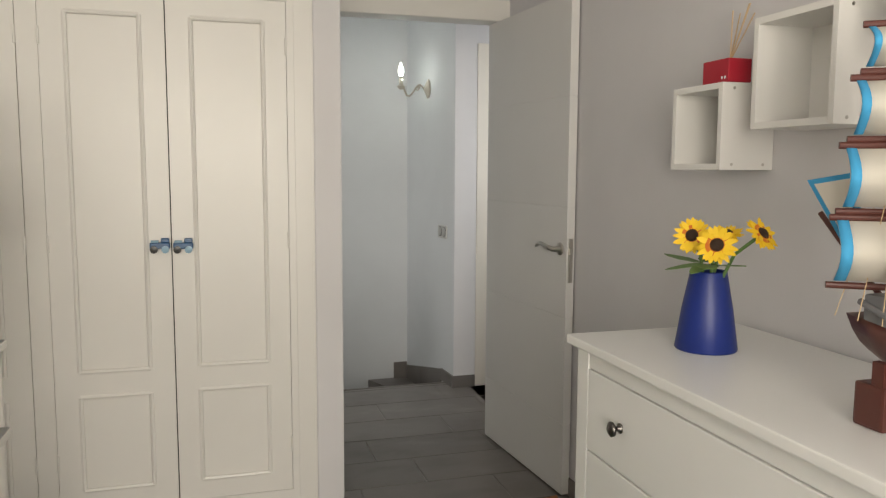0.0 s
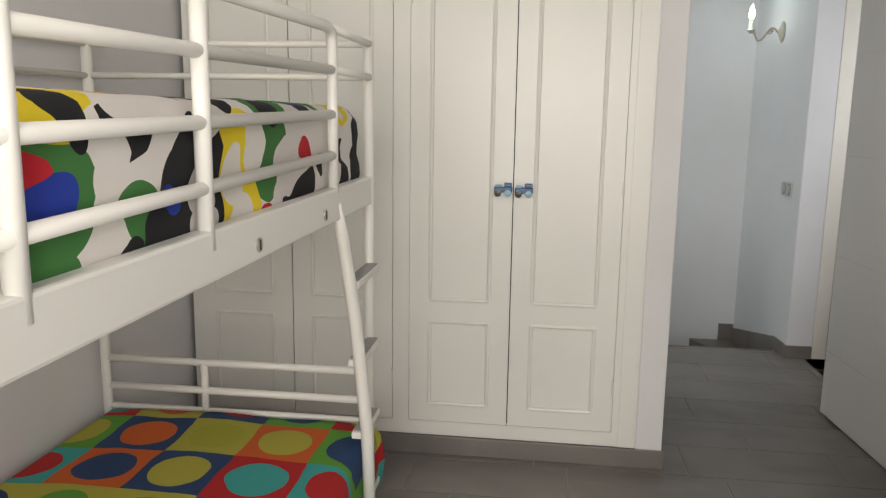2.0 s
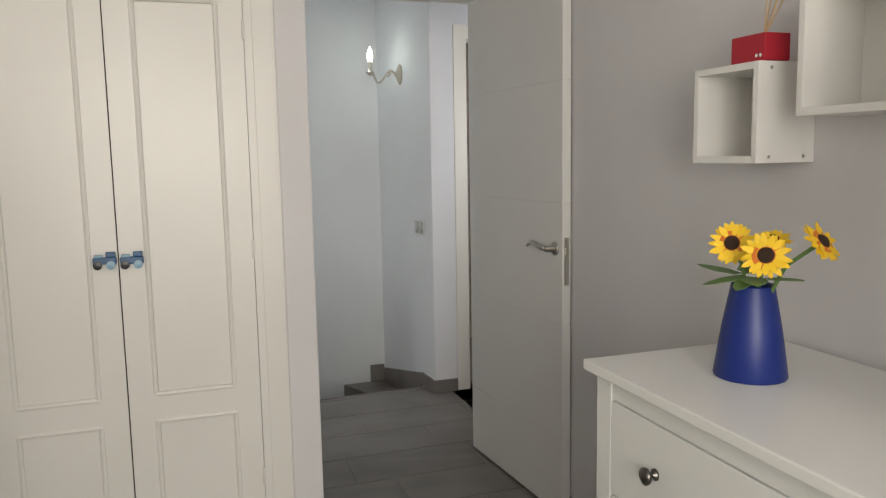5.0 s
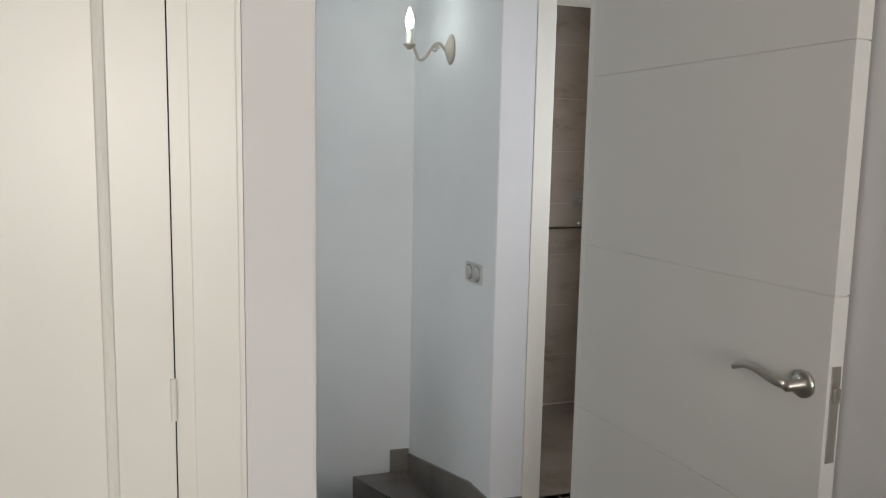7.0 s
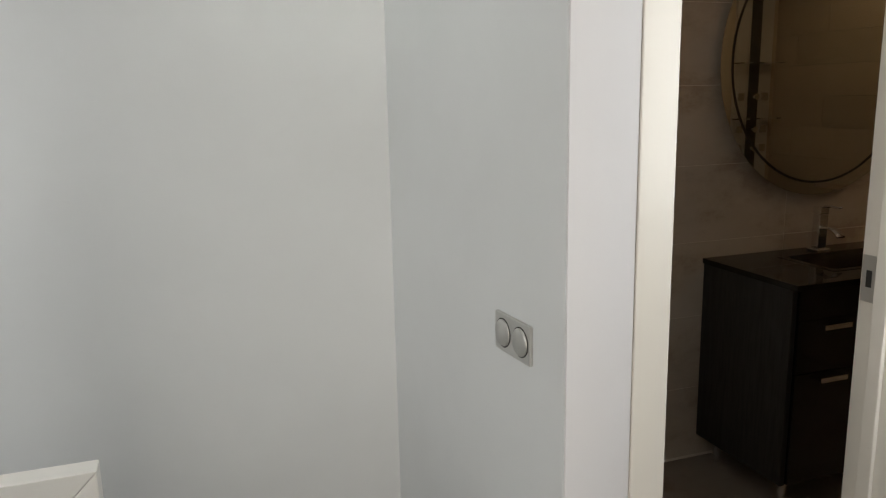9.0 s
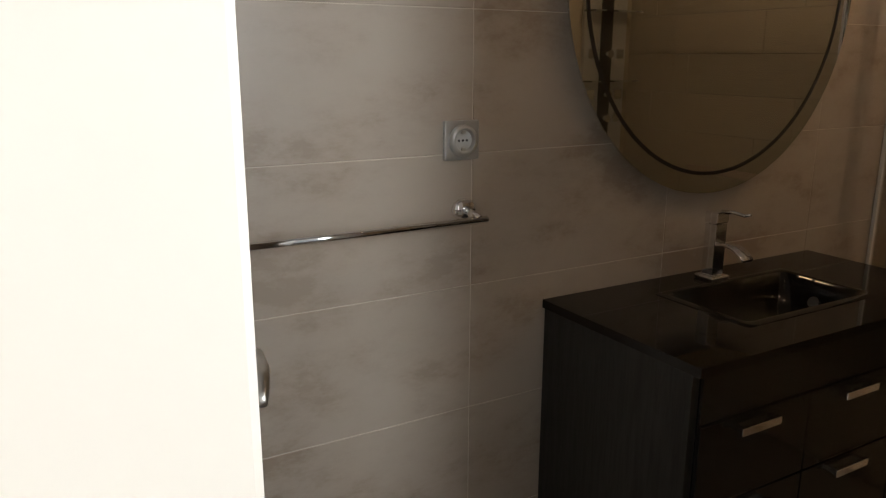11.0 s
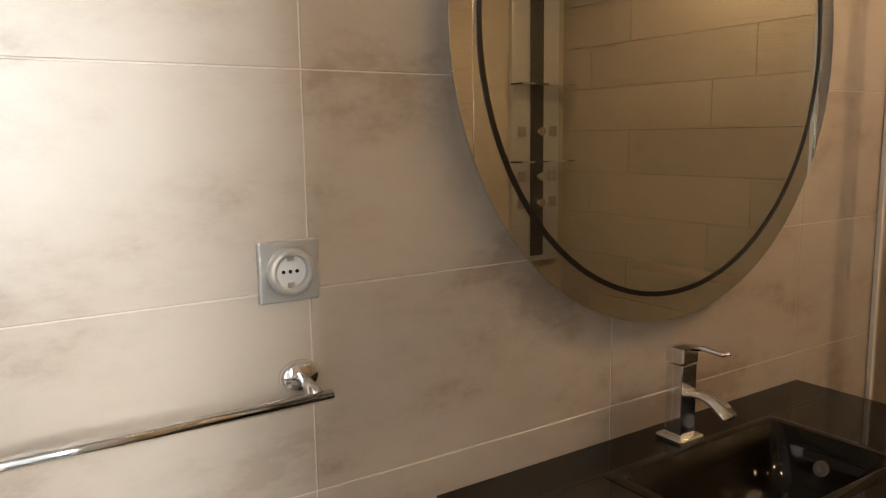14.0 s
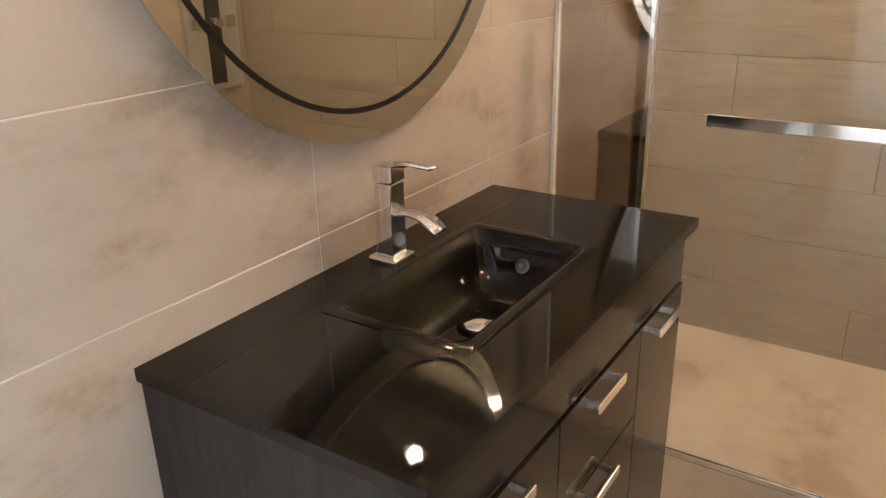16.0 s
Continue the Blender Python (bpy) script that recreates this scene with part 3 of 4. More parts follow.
for x, y in ((BFX - 0.004, BY1 + 0.03), (BBX, BY1 + 0.03), (BFX - 0.004, BY0 + 0.03), (BBX, BY0 + 0.03)):
    part("post", rod((x, y, 0), (x, y, 1.585), 0.0165, None, 16), METALW, bed, "", True)
for y in (-2.4, -1.965):
    part("guard_post", rod((BFX, y, 1.15), (BFX, y, 1.555), 0.0135), METALW, bed, "", True)
gp = -1.235
for i, z in enumerate((1.262, 1.362, 1.468)):
    part("guard_rail", rod((BFX, BY0, z - 0.035), (BFX, gp, z), 0.0115), METALW, bed, "", True)
part("guard_rail", tube([(BFX, BY0, 1.525), (BFX, gp - 0.05, 1.566), (BFX, gp - 0.015, 1.560), (BFX, gp, 1.535), (BFX, gp, 1.36), (BFX, gp, 1.17)], 0.0135), METALW, bed, "", True)
for z in (1.47, 1.565):
    part("end_rail", rod((BFX, gp, z), (BFX, BY1 + 0.03, z), 0.010), METALW, bed, "", True)
    part("head_rail", rod((BFX, BY1 + 0.03, z), (BBX, BY1 + 0.03, z), 0.010), METALW, bed, "", True)
    part("wall_rail", rod((BBX, BY0, z - 0.02), (BBX, BY1 + 0.03, z), 0.010), METALW, bed, "", True)
for z in (0.40, 0.47, 0.565):
    part("foot_rail", rod((BFX, BY1 + 0.03, z), (BBX, BY1 + 0.03, z), 0.012), METALW, bed, "", True)
part("foot_post", rod((-0.25, BY1 + 0.03, 0.40), (-0.25, BY1 + 0.03, 0.565), 0.012), METALW, bed, "", True)
part("lower_beam", box(BFX - 0.06, BY0, 0.20, BFX - 0.035, BY1 + 0.02, 0.26), METALW, bed, "", False, 0.005)
part("lower_base", box(BBX + 0.02, BY0, 0.22, BFX - 0.061, BY1 + 0.015, 0.24), METALW, bed)
part("ladder_rail", tube([(BFX + 0.004, -1.225, 1.14), (BFX + 0.004, -1.17, 1.05), (BFX + 0.018, -1.09, 0.8), (BFX + 0.036, -1.03, 0.45), (BFX + 0.038, -0.99, 0.0)], [0.012, 0.0175, 0.0185, 0.0185, 0.0185], None, 14), METALW, bed, "", True)
for z, y in ((0.905, -1.10), (0.67, -1.06), (0.44, -1.03), (0.21, -1.0)):
    rung = part("rung", box(BFX - 0.012, y, z - 0.012, BFX + 0.03, BY1 + 0.03, z + 0.008), METALW, bed, "", False, 0.004)
    part("tread", box(BFX - 0.008, y + 0.012, z + 0.0085, BFX + 0.026, BY1 + 0.018, z + 0.012), GREYEDGE, rung, "grey non-slip tread")
for y in (-1.777, -1.35):
    bt = part("bolt", rod((BFX + 0.012, y, 1.128), (BFX + 0.015, y, 1.128), 0.014), NICKEL, bed, "steel bolt in a slotted cap")
    part("slot", box(BFX + 0.0152, y - 0.003, 1.118, BFX + 0.0158, y + 0.003, 1.138), DARK, bt)


def cover(name, x0, x1, y0, y1, z0, z1, droop, material, label, wob):
    """A made-up mattress: rounded edges, soft folds and a cover that hangs over its side and end."""
    bm = bmesh.new()
    ny = 60
    grid = []
    w, h = x1 - x0, z1 - z0
    # section from the wall side over the top to the front hem
    sec = [(x0, z0 + 0.02)] + [(x0 + 0.03 * (1 - math.cos(a)), z1 - 0.03 + 0.03 * math.sin(a)) for a in (0.3, 0.8, 1.3)]
    sec += [(x0 + 0.03 + (w - 0.08) * k / 14, z1 + 0.012 * math.sin(k / 14 * math.pi)) for k in range(15)]
    sec += [(x1 - 0.05 + 0.05 * math.sin(a), z1 - 0.05 + 0.05 * math.cos(a)) for a in (0.35, 0.75, 1.15, 1.5)]
    sec += [(x1 + 0.004 * math.sin(k * 1.7), z1 - 0.05 - (h - 0.05 + droop) * k / 7) for k in range(1, 8)]
    for j in range(ny + 1):
        v = j / ny
        y = y0 + (y1 - y0) * v
        e = min(v, 1 - v) * (y1 - y0)
        drop = 0.05 - math.sqrt(max(0.0, 0.0025 - (0.05 - e) ** 2)) if e < 0.05 else 0.0
        row = []
        for x, z in sec:
            n = noise.noise(Vector((x * 5, y * 4, z * 5))) * wob
            side = 1.0 if x > x1 - 0.02 and z < z1 - 0.04 else 0.25
            zz = min(z, z1 - drop + 0.012) if z > z1 - 0.06 else z
            row.append(bm.verts.new((x + n * side, y, zz + n * 0.5 * (z > z0))))
        grid.append(row)
    for a, b in zip(grid, grid[1:]):
        for k in range(len(sec) - 1):
            bm.faces.new((a[k], a[k + 1], b[k + 1], b[k]))
    bm.faces.new(grid[0])
    bm.faces.new(grid[-1][::-1])
    t = thing(name, label, "bedding")
    part("mattress", box(x0 + 0.02, y0 + 0.03, z0 - 0.002, x1 - 0.05, y1 - 0.03, z1 - 0.06), SAIL, t)
    part("cover", bm, material, t, "", True)
    return t


cover("upper_bedding", BBX + 0.02, BFX - 0.025, BY0 + 0.01, BY1 - 0.03, 1.13, 1.385, 0.0, PRINT, "white mattress cover with bold black, green, yellow and blue shapes", 0.018)
cover("lower_bedding", BBX + 0.02, BFX + 0.02, BY0 + 0.01, BY1 + 0.02, 0.242, 0.405, 0.06, PATCH, "patchwork bed cover of bright squares and discs", 0.022)
bund = lathe([(0.0, -0.01), (0.05, 0.0), (0.075, 0.06), (0.085, 0.14), (0.07, 0.22), (0.03, 0.27), (0.0, 0.275)], Matrix.Translation((BFX - 0.045, BY1 + 0.075, 0.115)) @ Matrix.Diagonal((0.9, 0.55, 1, 1)), None, 24)
for v in bund.verts:
    v.co += Vector((1, 1, 0)) * 0.014 * noise.noise(v.co * 22)
tagged(part("cover_corner", bund, PATCH, bpy.data.objects["lower_bedding"], "gathered corner of the cover", True))

# ---- rug ----
rug = thing("rug", "bright tufted play rug with checks, drops and animal shapes", "rug")
RUG = {k: cloth("rug_" + k, c) for k, c in dict(navy=(0.012, 0.022, 0.055), sky=(0.13, 0.36, 0.56), cream=(0.72, 0.66, 0.56), green=(0.12, 0.36, 0.07), red=(0.62, 0.03, 0.07), pink=(0.76, 0.33, 0.34), brown=(0.085, 0.05, 0.035), yellow=(0.72, 0.63, 0.13), blue=(0.02, 0.09, 0.33), grey=(0.35, 0.31, 0.28)).items()}
RX0, RX1, RY1, RY0 = 0.385, 1.685, -1.05, -2.75
part("backing", box(RX0, RY0, 0.0, RX1, RY1, 0.010), RUG["green"], rug, "", False, 0.003)
part("field", box(RX0 + 0.008, RY0 + 0.01, 0.009, RX1 - 0.13, RY1 - 0.012, 0.0125), RUG["navy"], rug)


def patch(name, x0, y0, x1, y1, c, z=0.0145):
    return part(name, box(x0, y0, 0.010, x1, y1, z), RUG[c], rug)


for i in range(6):
    for j in range(5):
        x0, y1 = RX0 + 0.012 + i * 0.050, RY1 - 0.014 - j * 0.050
        c = "navy" if i % 2 == 0 and j % 2 == 0 else ("cream" if i % 2 and j % 2 else "sky")
        if c != "navy":
            patch("check", x0, y1 - 0.048, x0 + 0.048, y1, c)
for i in range(8):
    cx, cy = RX0 + 0.365 + i * 0.106, RY1 - 0.088
    pts = []
    for k in range(22):
        a = 2 * math.pi * k / 22
        r = 0.046 + 0.012 * max(0, math.sin(a)) ** 4
        pts.append((cx + r * math.cos(a) * (1.05 - 0.25 * max(0, math.sin(a))), cy + 1.25 * r * math.sin(a) - 0.002))
    part("drop", prism(pts, Matrix.Translation((0, 0, 0.0115)), 0.004), RUG["sky"], rug)
for i in range(16):
    y1 = RY1 - 0.012 - i * 0.105
    patch("border_square", RX1 - 0.125, max(RY0 + 0.01, y1 - 0.104), RX1 - 0.008, y1, ("green", "blue")[i % 2], 0.0135)
patch("brown_band", RX0 + 0.012, RY1 - 0.315, RX0 + 0.305, RY1 - 0.27, "brown")
patch("blue_band", RX0 + 0.012, RY1 - 0.365, RX0 + 0.305, RY1 - 0.318, "blue", 0.014)
for i in range(5):
    part("dot", lathe([(0.026, 0.012), (0.026, 0.0165), (0.0, 0.0167)], Matrix.Translation((RX0 + 0.045 + i * 0.056, RY1 - 0.341, 0))), RUG["red"], rug)
patch("brown_ground", RX0 + 0.31, RY1 - 0.62, RX0 + 0.385, RY1 - 0.185, "brown", 0.014)
part("leaf_shape", prism([(RX0 + 0.312, RY1 - 0.33), (RX0 + 0.384, RY1 - 0.24), (RX0 + 0.384, RY1 - 0.29), (RX0 + 0.312, RY1 - 0.40)], Matrix.Translation((0, 0, 0.0125)), 0.004), RUG["green"], rug)
for i in range(5):
    for j in range(7):
        c = "red" if i in (1, 3) and j in (1, 4) else ("pink" if i in (1, 3) or j in (1, 4) else "cream")
        c = "navy" if (i, j) in ((2, 1), (2, 4)) else ("red" if i == 2 else c)
        x0, y1 = RX0 + 0.387 + i * 0.04, RY1 - 0.185 - j * 0.045
        patch("plaid", x0, y1 - 0.0445, x0 + 0.0395, y1, c)
pts = [(RX0 + 0.60, RY1 - 0.75), (RX0 + 0.60, RY1 - 0.19), (RX0 + 0.66, RY1 - 0.19), (RX0 + 0.645, RY1 - 0.235), (RX0 + 0.66, RY1 - 0.285), (RX0 + 0.70, RY1 - 0.29), (RX0 + 0.70, RY1 - 0.25)]
pts += [(RX0 + 0.83 + 0.155 * math.cos(a), RY1 - 0.345 + 0.165 * math.sin(a)) for a in [math.pi * (0.85 - k / 11 * 0.85) for k in range(12)]]
pts += [(RX0 + 1.0, RY1 - 0.5), (RX0 + 1.03, RY1 - 0.75)]
part("elephant", prism(pts, Matrix.Translation((0, 0, 0.0125)), 0.004), RUG["green"], rug)
for i, c in enumerate(("grey", "yellow", "brown", "yellow", "brown", "yellow", "brown")):
    y1 = RY1 - 0.185 - i * 0.062
    patch("stripe", RX0 + 0.93 + 0.028 * i * (i < 4), y1 - 0.06, RX1 - 0.128, y1, c, 0.0135 + 0.0004 * (i % 2))
ring = bmesh.new()
for k in range(24):
    a0, a1 = 2 * math.pi * k / 24, 2 * math.pi * (k + 1) / 24
    q = [(math.cos(a) * r, math.sin(a) * r) for a, r in ((a0, 0.04), (a1, 0.04), (a1, 0.078), (a0, 0.078))]
    prism([(RX0 + 1.02 + x, RY1 - 0.40 + y) for x, y in q], Matrix.Translation((0, 0, 0.014)), 0.004, ring)
part("ring", ring, RUG["cream"], rug)

# ---- dresser ----
dr = thing("chest_of_drawers", "white three-drawer chest with dark metal knobs", "dresser")
FX, DY1, DY0, DZ = 1.755, -1.28, -2.355, 0.941
part("top", box(FX - 0.028, DY0 - 0.02, DZ - 0.024, RX - 0.013, DY1 + 0.02, DZ), DRESS, dr, "", False, 0.004)
part("body", box(FX + 0.008, DY0 + 0.02, 0.145, RX - 0.014, DY1 - 0.02, DZ - 0.026), DRESS, dr)
for y in (DY0, DY1 - 0.058):
    for x in (FX - 0.004, RX - 0.068):
        part("leg", box(x, y, 0.0, x + 0.052, y + 0.058, DZ - 0.0245), DRESS, dr, "", False, 0.003)
part("rail", box(FX - 0.001, DY0 + 0.058, DZ - 0.072, FX + 0.01, DY1 - 0.058, DZ - 0.0245), DRESS, dr, "", False, 0.002)
part("apron", box(FX - 0.001, DY0 + 0.058, 0.115, FX + 0.01, DY1 - 0.058, 0.154), DRESS, dr, "", False, 0.002)
for z0, z1 in ((0.158, 0.418), (0.423, 0.655), (0.660, 0.866)):
    d = part("drawer", box(FX - 0.004, DY0 + 0.061, z0, FX + 0.012, DY1 - 0.061, z1), DRESS, dr, "", False, 0.003)
    for y in (DY1 - 0.225, DY0 + 0.225):
        part("knob", lathe([(0.012, 0), (0.012, 0.004), (0.006, 0.008), (0.007, 0.014), (0.017, 0.020), (0.018, 0.026), (0.010, 0.031), (0.0, 0.032)], Matrix.Translation((FX - 0.004, y, (z0 + z1) / 2 + 0.004)) @ pose(0, 0, 0, 0, -90, 0), None, 20), KNOBD, d, "dark pewter knob", True)

# ---- vase with sunflowers ----
vase = thing("vase", "tall cobalt blue tapered metal vase on the chest", "vase")
VX, VY = 1.975, -1.50
part("vase_body", lathe([(0.0, 0), (0.070, 0), (0.072, 0.004), (0.058, 0.10), (0.042, 0.185), (0.041, 0.188), (0.039, 0.186), (0.05, 0.1), (0.0, 0.02)], Matrix.Translation((VX, VY, DZ)), None, 40), BLUE, vase, "", True)


def petal(length, width):
    return [(-width * 0.25, 0), (-width * 0.5, length * 0.4), (-width * 0.3, length * 0.8), (0, length), (width * 0.3, length * 0.8), (width * 0.5, length * 0.4), (width * 0.25, 0)]


def sunflower(c, facing, r):
    f = thing("sunflower", "yellow sunflower with a dark centre in the blue vase", "flower", "sunflowers in the vase")
    m = Matrix.Translation(c) @ Vector(facing).to_track_quat('Z', 'Y').to_matrix().to_4x4()
    part("centre", lathe([(0.0, -0.006), (r * 0.33, -0.004), (r * 0.33, 0.005), (r * 0.2, 0.010), (0.0, 0.009)], m, None, 20), SEED, f, "", True)
    part("inner_ring", lathe([(r * 0.30, 0.0), (r * 0.56, -0.001), (r * 0.56, 0.003), (r * 0.31, 0.0045)], m, None, 20), ORANGE, f)
    for ring, n, l, lift in ((0, 15, 1.0, 0.0), (1, 13, 0.85, 0.003)):
        for k in range(n):
            a = 2 * math.pi * (k + 0.5 * ring) / n + random.uniform(-0.08, 0.08)
            q = m @ pose(0, 0, lift, 0, 0, math.degrees(a)) @ Matrix.Translation((0, r * 0.36, 0)) @ pose(0, 0, 0, random.uniform(-18, 14), 0, 0)
            part("petal", prism(petal(r * 0.66 * l * random.uniform(0.9, 1.1), r * 0.30), q, 0.0012), YELLOW, f)
    part("stem", tube([m @ Vector((0, 0, -0.004)), Vector(c) * 0.5 + Vector((VX, VY, DZ + 0.16)) * 0.5 + Vector((0, 0, 0.01)), (VX, VY, DZ + 0.10)], 0.004), GREEN, f)


sunflower((1.950, -1.466, DZ + 0.268), (-0.7, -0.6, 0.25), 0.045)
sunflower((1.950, -1.562, DZ + 0.254), (-0.7, -0.6, 0.3), 0.047)
sunflower((2.012, -1.632, DZ + 0.284), (0.25, -0.75, 0.6), 0.043)
sunflower((2.03, -1.49, DZ + 0.272), (-0.3, -0.2, 0.9), 0.036)
leaves = thing("leaf_spray", "dull green leaves hanging over the rim of the vase", "leaves")
for dx, dy, dz, yaw, pit, s in ((-0.03, 0.07, 0.225, 40, -15, 0.075), (-0.05, 0.01, 0.205, 95, -35, 0.07), (-0.04, -0.05, 0.215, 140, -30, 0.08), (0.0, -0.10, 0.225, 185, -20, 0.075), (0.03, 0.05, 0.22, 0, -20, 0.07), (-0.05, -0.03, 0.20, 120, -60, 0.06)):
    base = Vector((VX + dx * 0.4, VY + dy * 0.4, DZ + 0.205))
    tip = Vector((VX + dx * 1.5, VY + dy * 1.5, DZ + dz - 0.01))
    q = Matrix.Translation(base) @ (tip - base).to_track_quat('Y', 'Z').to_matrix().to_4x4()
    part("leaf", prism([(x, y) for x, y in petal(s * 1.25, s * 0.62)], q, 0.0012), GREEN, leaves)

# ---- wall box shelves ----


def cube_shelf(y0, y1, z0, z1, depth, label):
    t = thing("box_shelf", label, "shelf", "box shelves on the wall")
    x0, x1, w = RX - 0.017 - depth, RX - 0.001, 0.016
    part("side", box(x0, y0, z0, x1, y0 + w, z1), SHELFW, t, "", False, 0.001)
    part("side", box(x0, y1 - w, z0, x1, y1, z1), SHELFW, t, "", False, 0.001)
    part("bottom", box(x0, y0 + w, z0, x1, y1 - w, z0 + w), SHELFW, t, "", False, 0.001)
    part("top", box(x0, y0 + w, z1 - w, x1, y1 - w, z1), SHELFW, t, "", False, 0.001)
    part("back", box(x1 - 0.006, y0 + w, z0 + w, x1, y1 - w, z1 - w), SHELFW, t)
    for x in (x0 + 0.035, x1 - 0.03):
        for z in (z0 + 0.014, z1 - 0.014):
            part("screw", rod((x, y0 - 0.001, z), (x, y0 + 0.002, z), 0.004), NICKEL, t)
    return t


cube_shelf(-1.353, -1.135, 1.365, 1.587, 0.145, "small white open box shelf screwed to the wall")
cube_shelf(-1.722, -1.463, 1.462, 1.722, 0.145, "white open box shelf screwed to the wall")
cube_shelf(-2.18, -1.88, 1.62, 1.92, 0.145, "large white open box shelf screwed to the wall")
diff = thing("reed_diffuser", "red box-shaped reed diffuser on the small shelf", "diffuser")
part("holder", box(2.115, -1.352, 1.588, 2.185, -1.245, 1.648), RED, diff, "", False, 0.003)
for k, (a, b) in enumerate(((0.03, -0.05), (-0.02, -0.03), (0.04, 0.02), (0.0, -0.07), (0.02, -0.04))):
    part("reed", rod((2.15, -1.31, 1.645), (2.15 + a, -1.31 + b, 1.76 + 0.006 * k), 0.0018, None, 6), REED, diff)
for y in (-1.342, -1.330):
    part("stud", rod((2.1145, y, 1.600), (2.1128, y, 1.600), 0.004), CHROME, diff)

# ---- model sailing ship ----
ship = thing("model_ship", "brown wooden model sailing ship with blue-edged cream sails", "model")
SX, SYY = 1.96, -2.06
hull = bmesh.new()
secs = []
for i in range(13):
    v = i / 12
    y = SYY + 0.065 - v * 0.515
    w = 0.058 * math.sin(math.pi * min(1, 0.12 + v * 0.95)) ** 0.6 + 0.004
    sh = 0.03 * (2 * v - 1) ** 2
    secs.append([hull.verts.new((SX + w * math.sin(a), y + (0.03 * (1 - math.cos(a)) if i == 0 else 0), DZ + 0.145 + sh - 0.085 * math.cos(a) * (0.4 + 0.6 * math.sin(math.pi * min(1, 0.2 + v * 0.8))))) for a in [math.pi / 2 * (k / 4 - 1) for k in range(9)]])
for a, b in zip(secs, secs[1:]):
    for k in range(8):
        hull.faces.new((a[k], a[k + 1], b[k + 1], b[k]))
    hull.faces.new((a[8], a[0], b[0], b[8]))
hull.faces.new(secs[0])
hull.faces.new(secs[-1])
part("hull", hull, MAHOG, ship, "", True)
part("deck_rail", tube([(SX - 0.055 * math.sin(math.pi * min(1, 0.12 + v * 0.95)) ** 0.6 - 0.006, SYY + 0.065 - v * 0.515, DZ + 0.17 + 0.03 * (2 * v - 1) ** 2) for v in [k / 12 for k in range(13)]], 0.006), SHIPGREY, ship)
part("deck_house", box(SX - 0.035, SYY - 0.05, DZ + 0.14, SX + 0.035, SYY + 0.06, DZ + 0.215), SHIPGREY, ship, "", False, 0.006)
for y in (SYY - 0.02, SYY - 0.28):
    cr = part("cradle", box(SX - 0.075, y - 0.012, DZ, SX + 0.075, y + 0.05, DZ + 0.075), MAHOG, ship, "", False, 0.006)
    part("cradle_arm", box(SX - 0.075, y - 0.008, DZ + 0.075, SX - 0.06, y + 0.015, DZ + 0.115), MAHOG, cr)


def square_sail(x, y, z, w, h):
    """A bellied sail between two yards, with blue edges."""
    q = Matrix.Translation((x, y, z)) @ pose(0, 0, 0, 0, 0, -35)

    def strip(u0, u1, push, v0=0.0, v1=1.0):
        bm = bmesh.new()
        rows = []
        for j in range(9):
            v = v0 + (v1 - v0) * j / 8
            rows.append([bm.verts.new(q @ Vector((w * u, -0.06 * math.sin(math.pi * v) - push - d, h * v))) for u in (u0, u1) for d in (0, 0.003)])
        for a, b in zip(rows, rows[1:]):
            for k0, k1 in ((0, 1), (1, 3), (3, 2), (2, 0)):
                bm.faces.new((a[k0], a[k1], b[k1], b[k0]))
        return bm
    s = part("sail", strip(-0.5, 0.5, 0.0), SAIL, ship, "", True)
    part("sail_edge", strip(-0.5, -0.38, 0.0035), SAILB, s, "bright blue sail edge", True)
    part("sail_edge", strip(0.38, 0.5, 0.0035), SAILB, s, "bright blue sail edge", True)
    for zz in (-0.008, h + 0.004):
        part("yard", rod(q @ Vector((-w * 0.58, -0.004, zz)), q @ Vector((w * 0.58, -0.004, zz)), 0.006), MAHOG, s)


for my, tall in ((SYY + 0.035, 1.0), (SYY - 0.13, 1.1)):
    part("mast", rod((SX, my, DZ + 0.13), (SX, my, DZ + 0.70 * tall), 0.007, None, 10, 0.004), MAHOG, ship)
    z = DZ + 0.235
    for w, h in ((0.15, 0.105), (0.135, 0.10), (0.115, 0.09), (0.09, 0.065)):
        square_sail(SX - 0.012, my + 0.012, z, w, h)
        z += h + 0.022
    part("crows_nest", lathe([(0.012, 0), (0.03, 0.03), (0.031, 0.032), (0.0, 0.02)], Matrix.Translation((SX, my, z + 0.0))), MAHOG, ship)
part("bowsprit", rod((SX, SYY + 0.05, DZ + 0.20), (SX - 0.015, SYY + 0.19, DZ + 0.345), 0.005), MAHOG, ship)
jib = [(SX - 0.005, SYY + 0.06, DZ + 0.43), (SX - 0.015, SYY + 0.225, DZ + 0.405), (SX - 0.012, SYY + 0.14, DZ + 0.30)]
for k, s in enumerate((1.0, 0.74)):
    c = sum((Vector(p) for p in jib), Vector()) / 3
    bm = bmesh.new()
    lo = [bm.verts.new(c + (Vector(p) - c) * s + Vector((-0.004 * k - 0.0, 0, 0))) for p in jib]
    hi = [bm.verts.new(c + (Vector(p) - c) * s + Vector((-0.004 * k - 0.003, 0, 0))) for p in jib]
    bm.faces.new(lo)
    bm.faces.new(hi[::-1])
    for i in range(3):
        bm.faces.new((lo[i], lo[(i + 1) % 3], hi[(i + 1) % 3], hi[i]))
    part("jib", bm, (SAILB, SAIL)[k], ship)
for k in range(7):
    part("rigging", rod((SX - 0.055, SYY + 0.10 - 0.05 * k, DZ + 0.17), (SX, SYY + 0.035 - 0.165 * (k > 3), DZ + 0.50), 0.0009, None, 5), REED, ship)

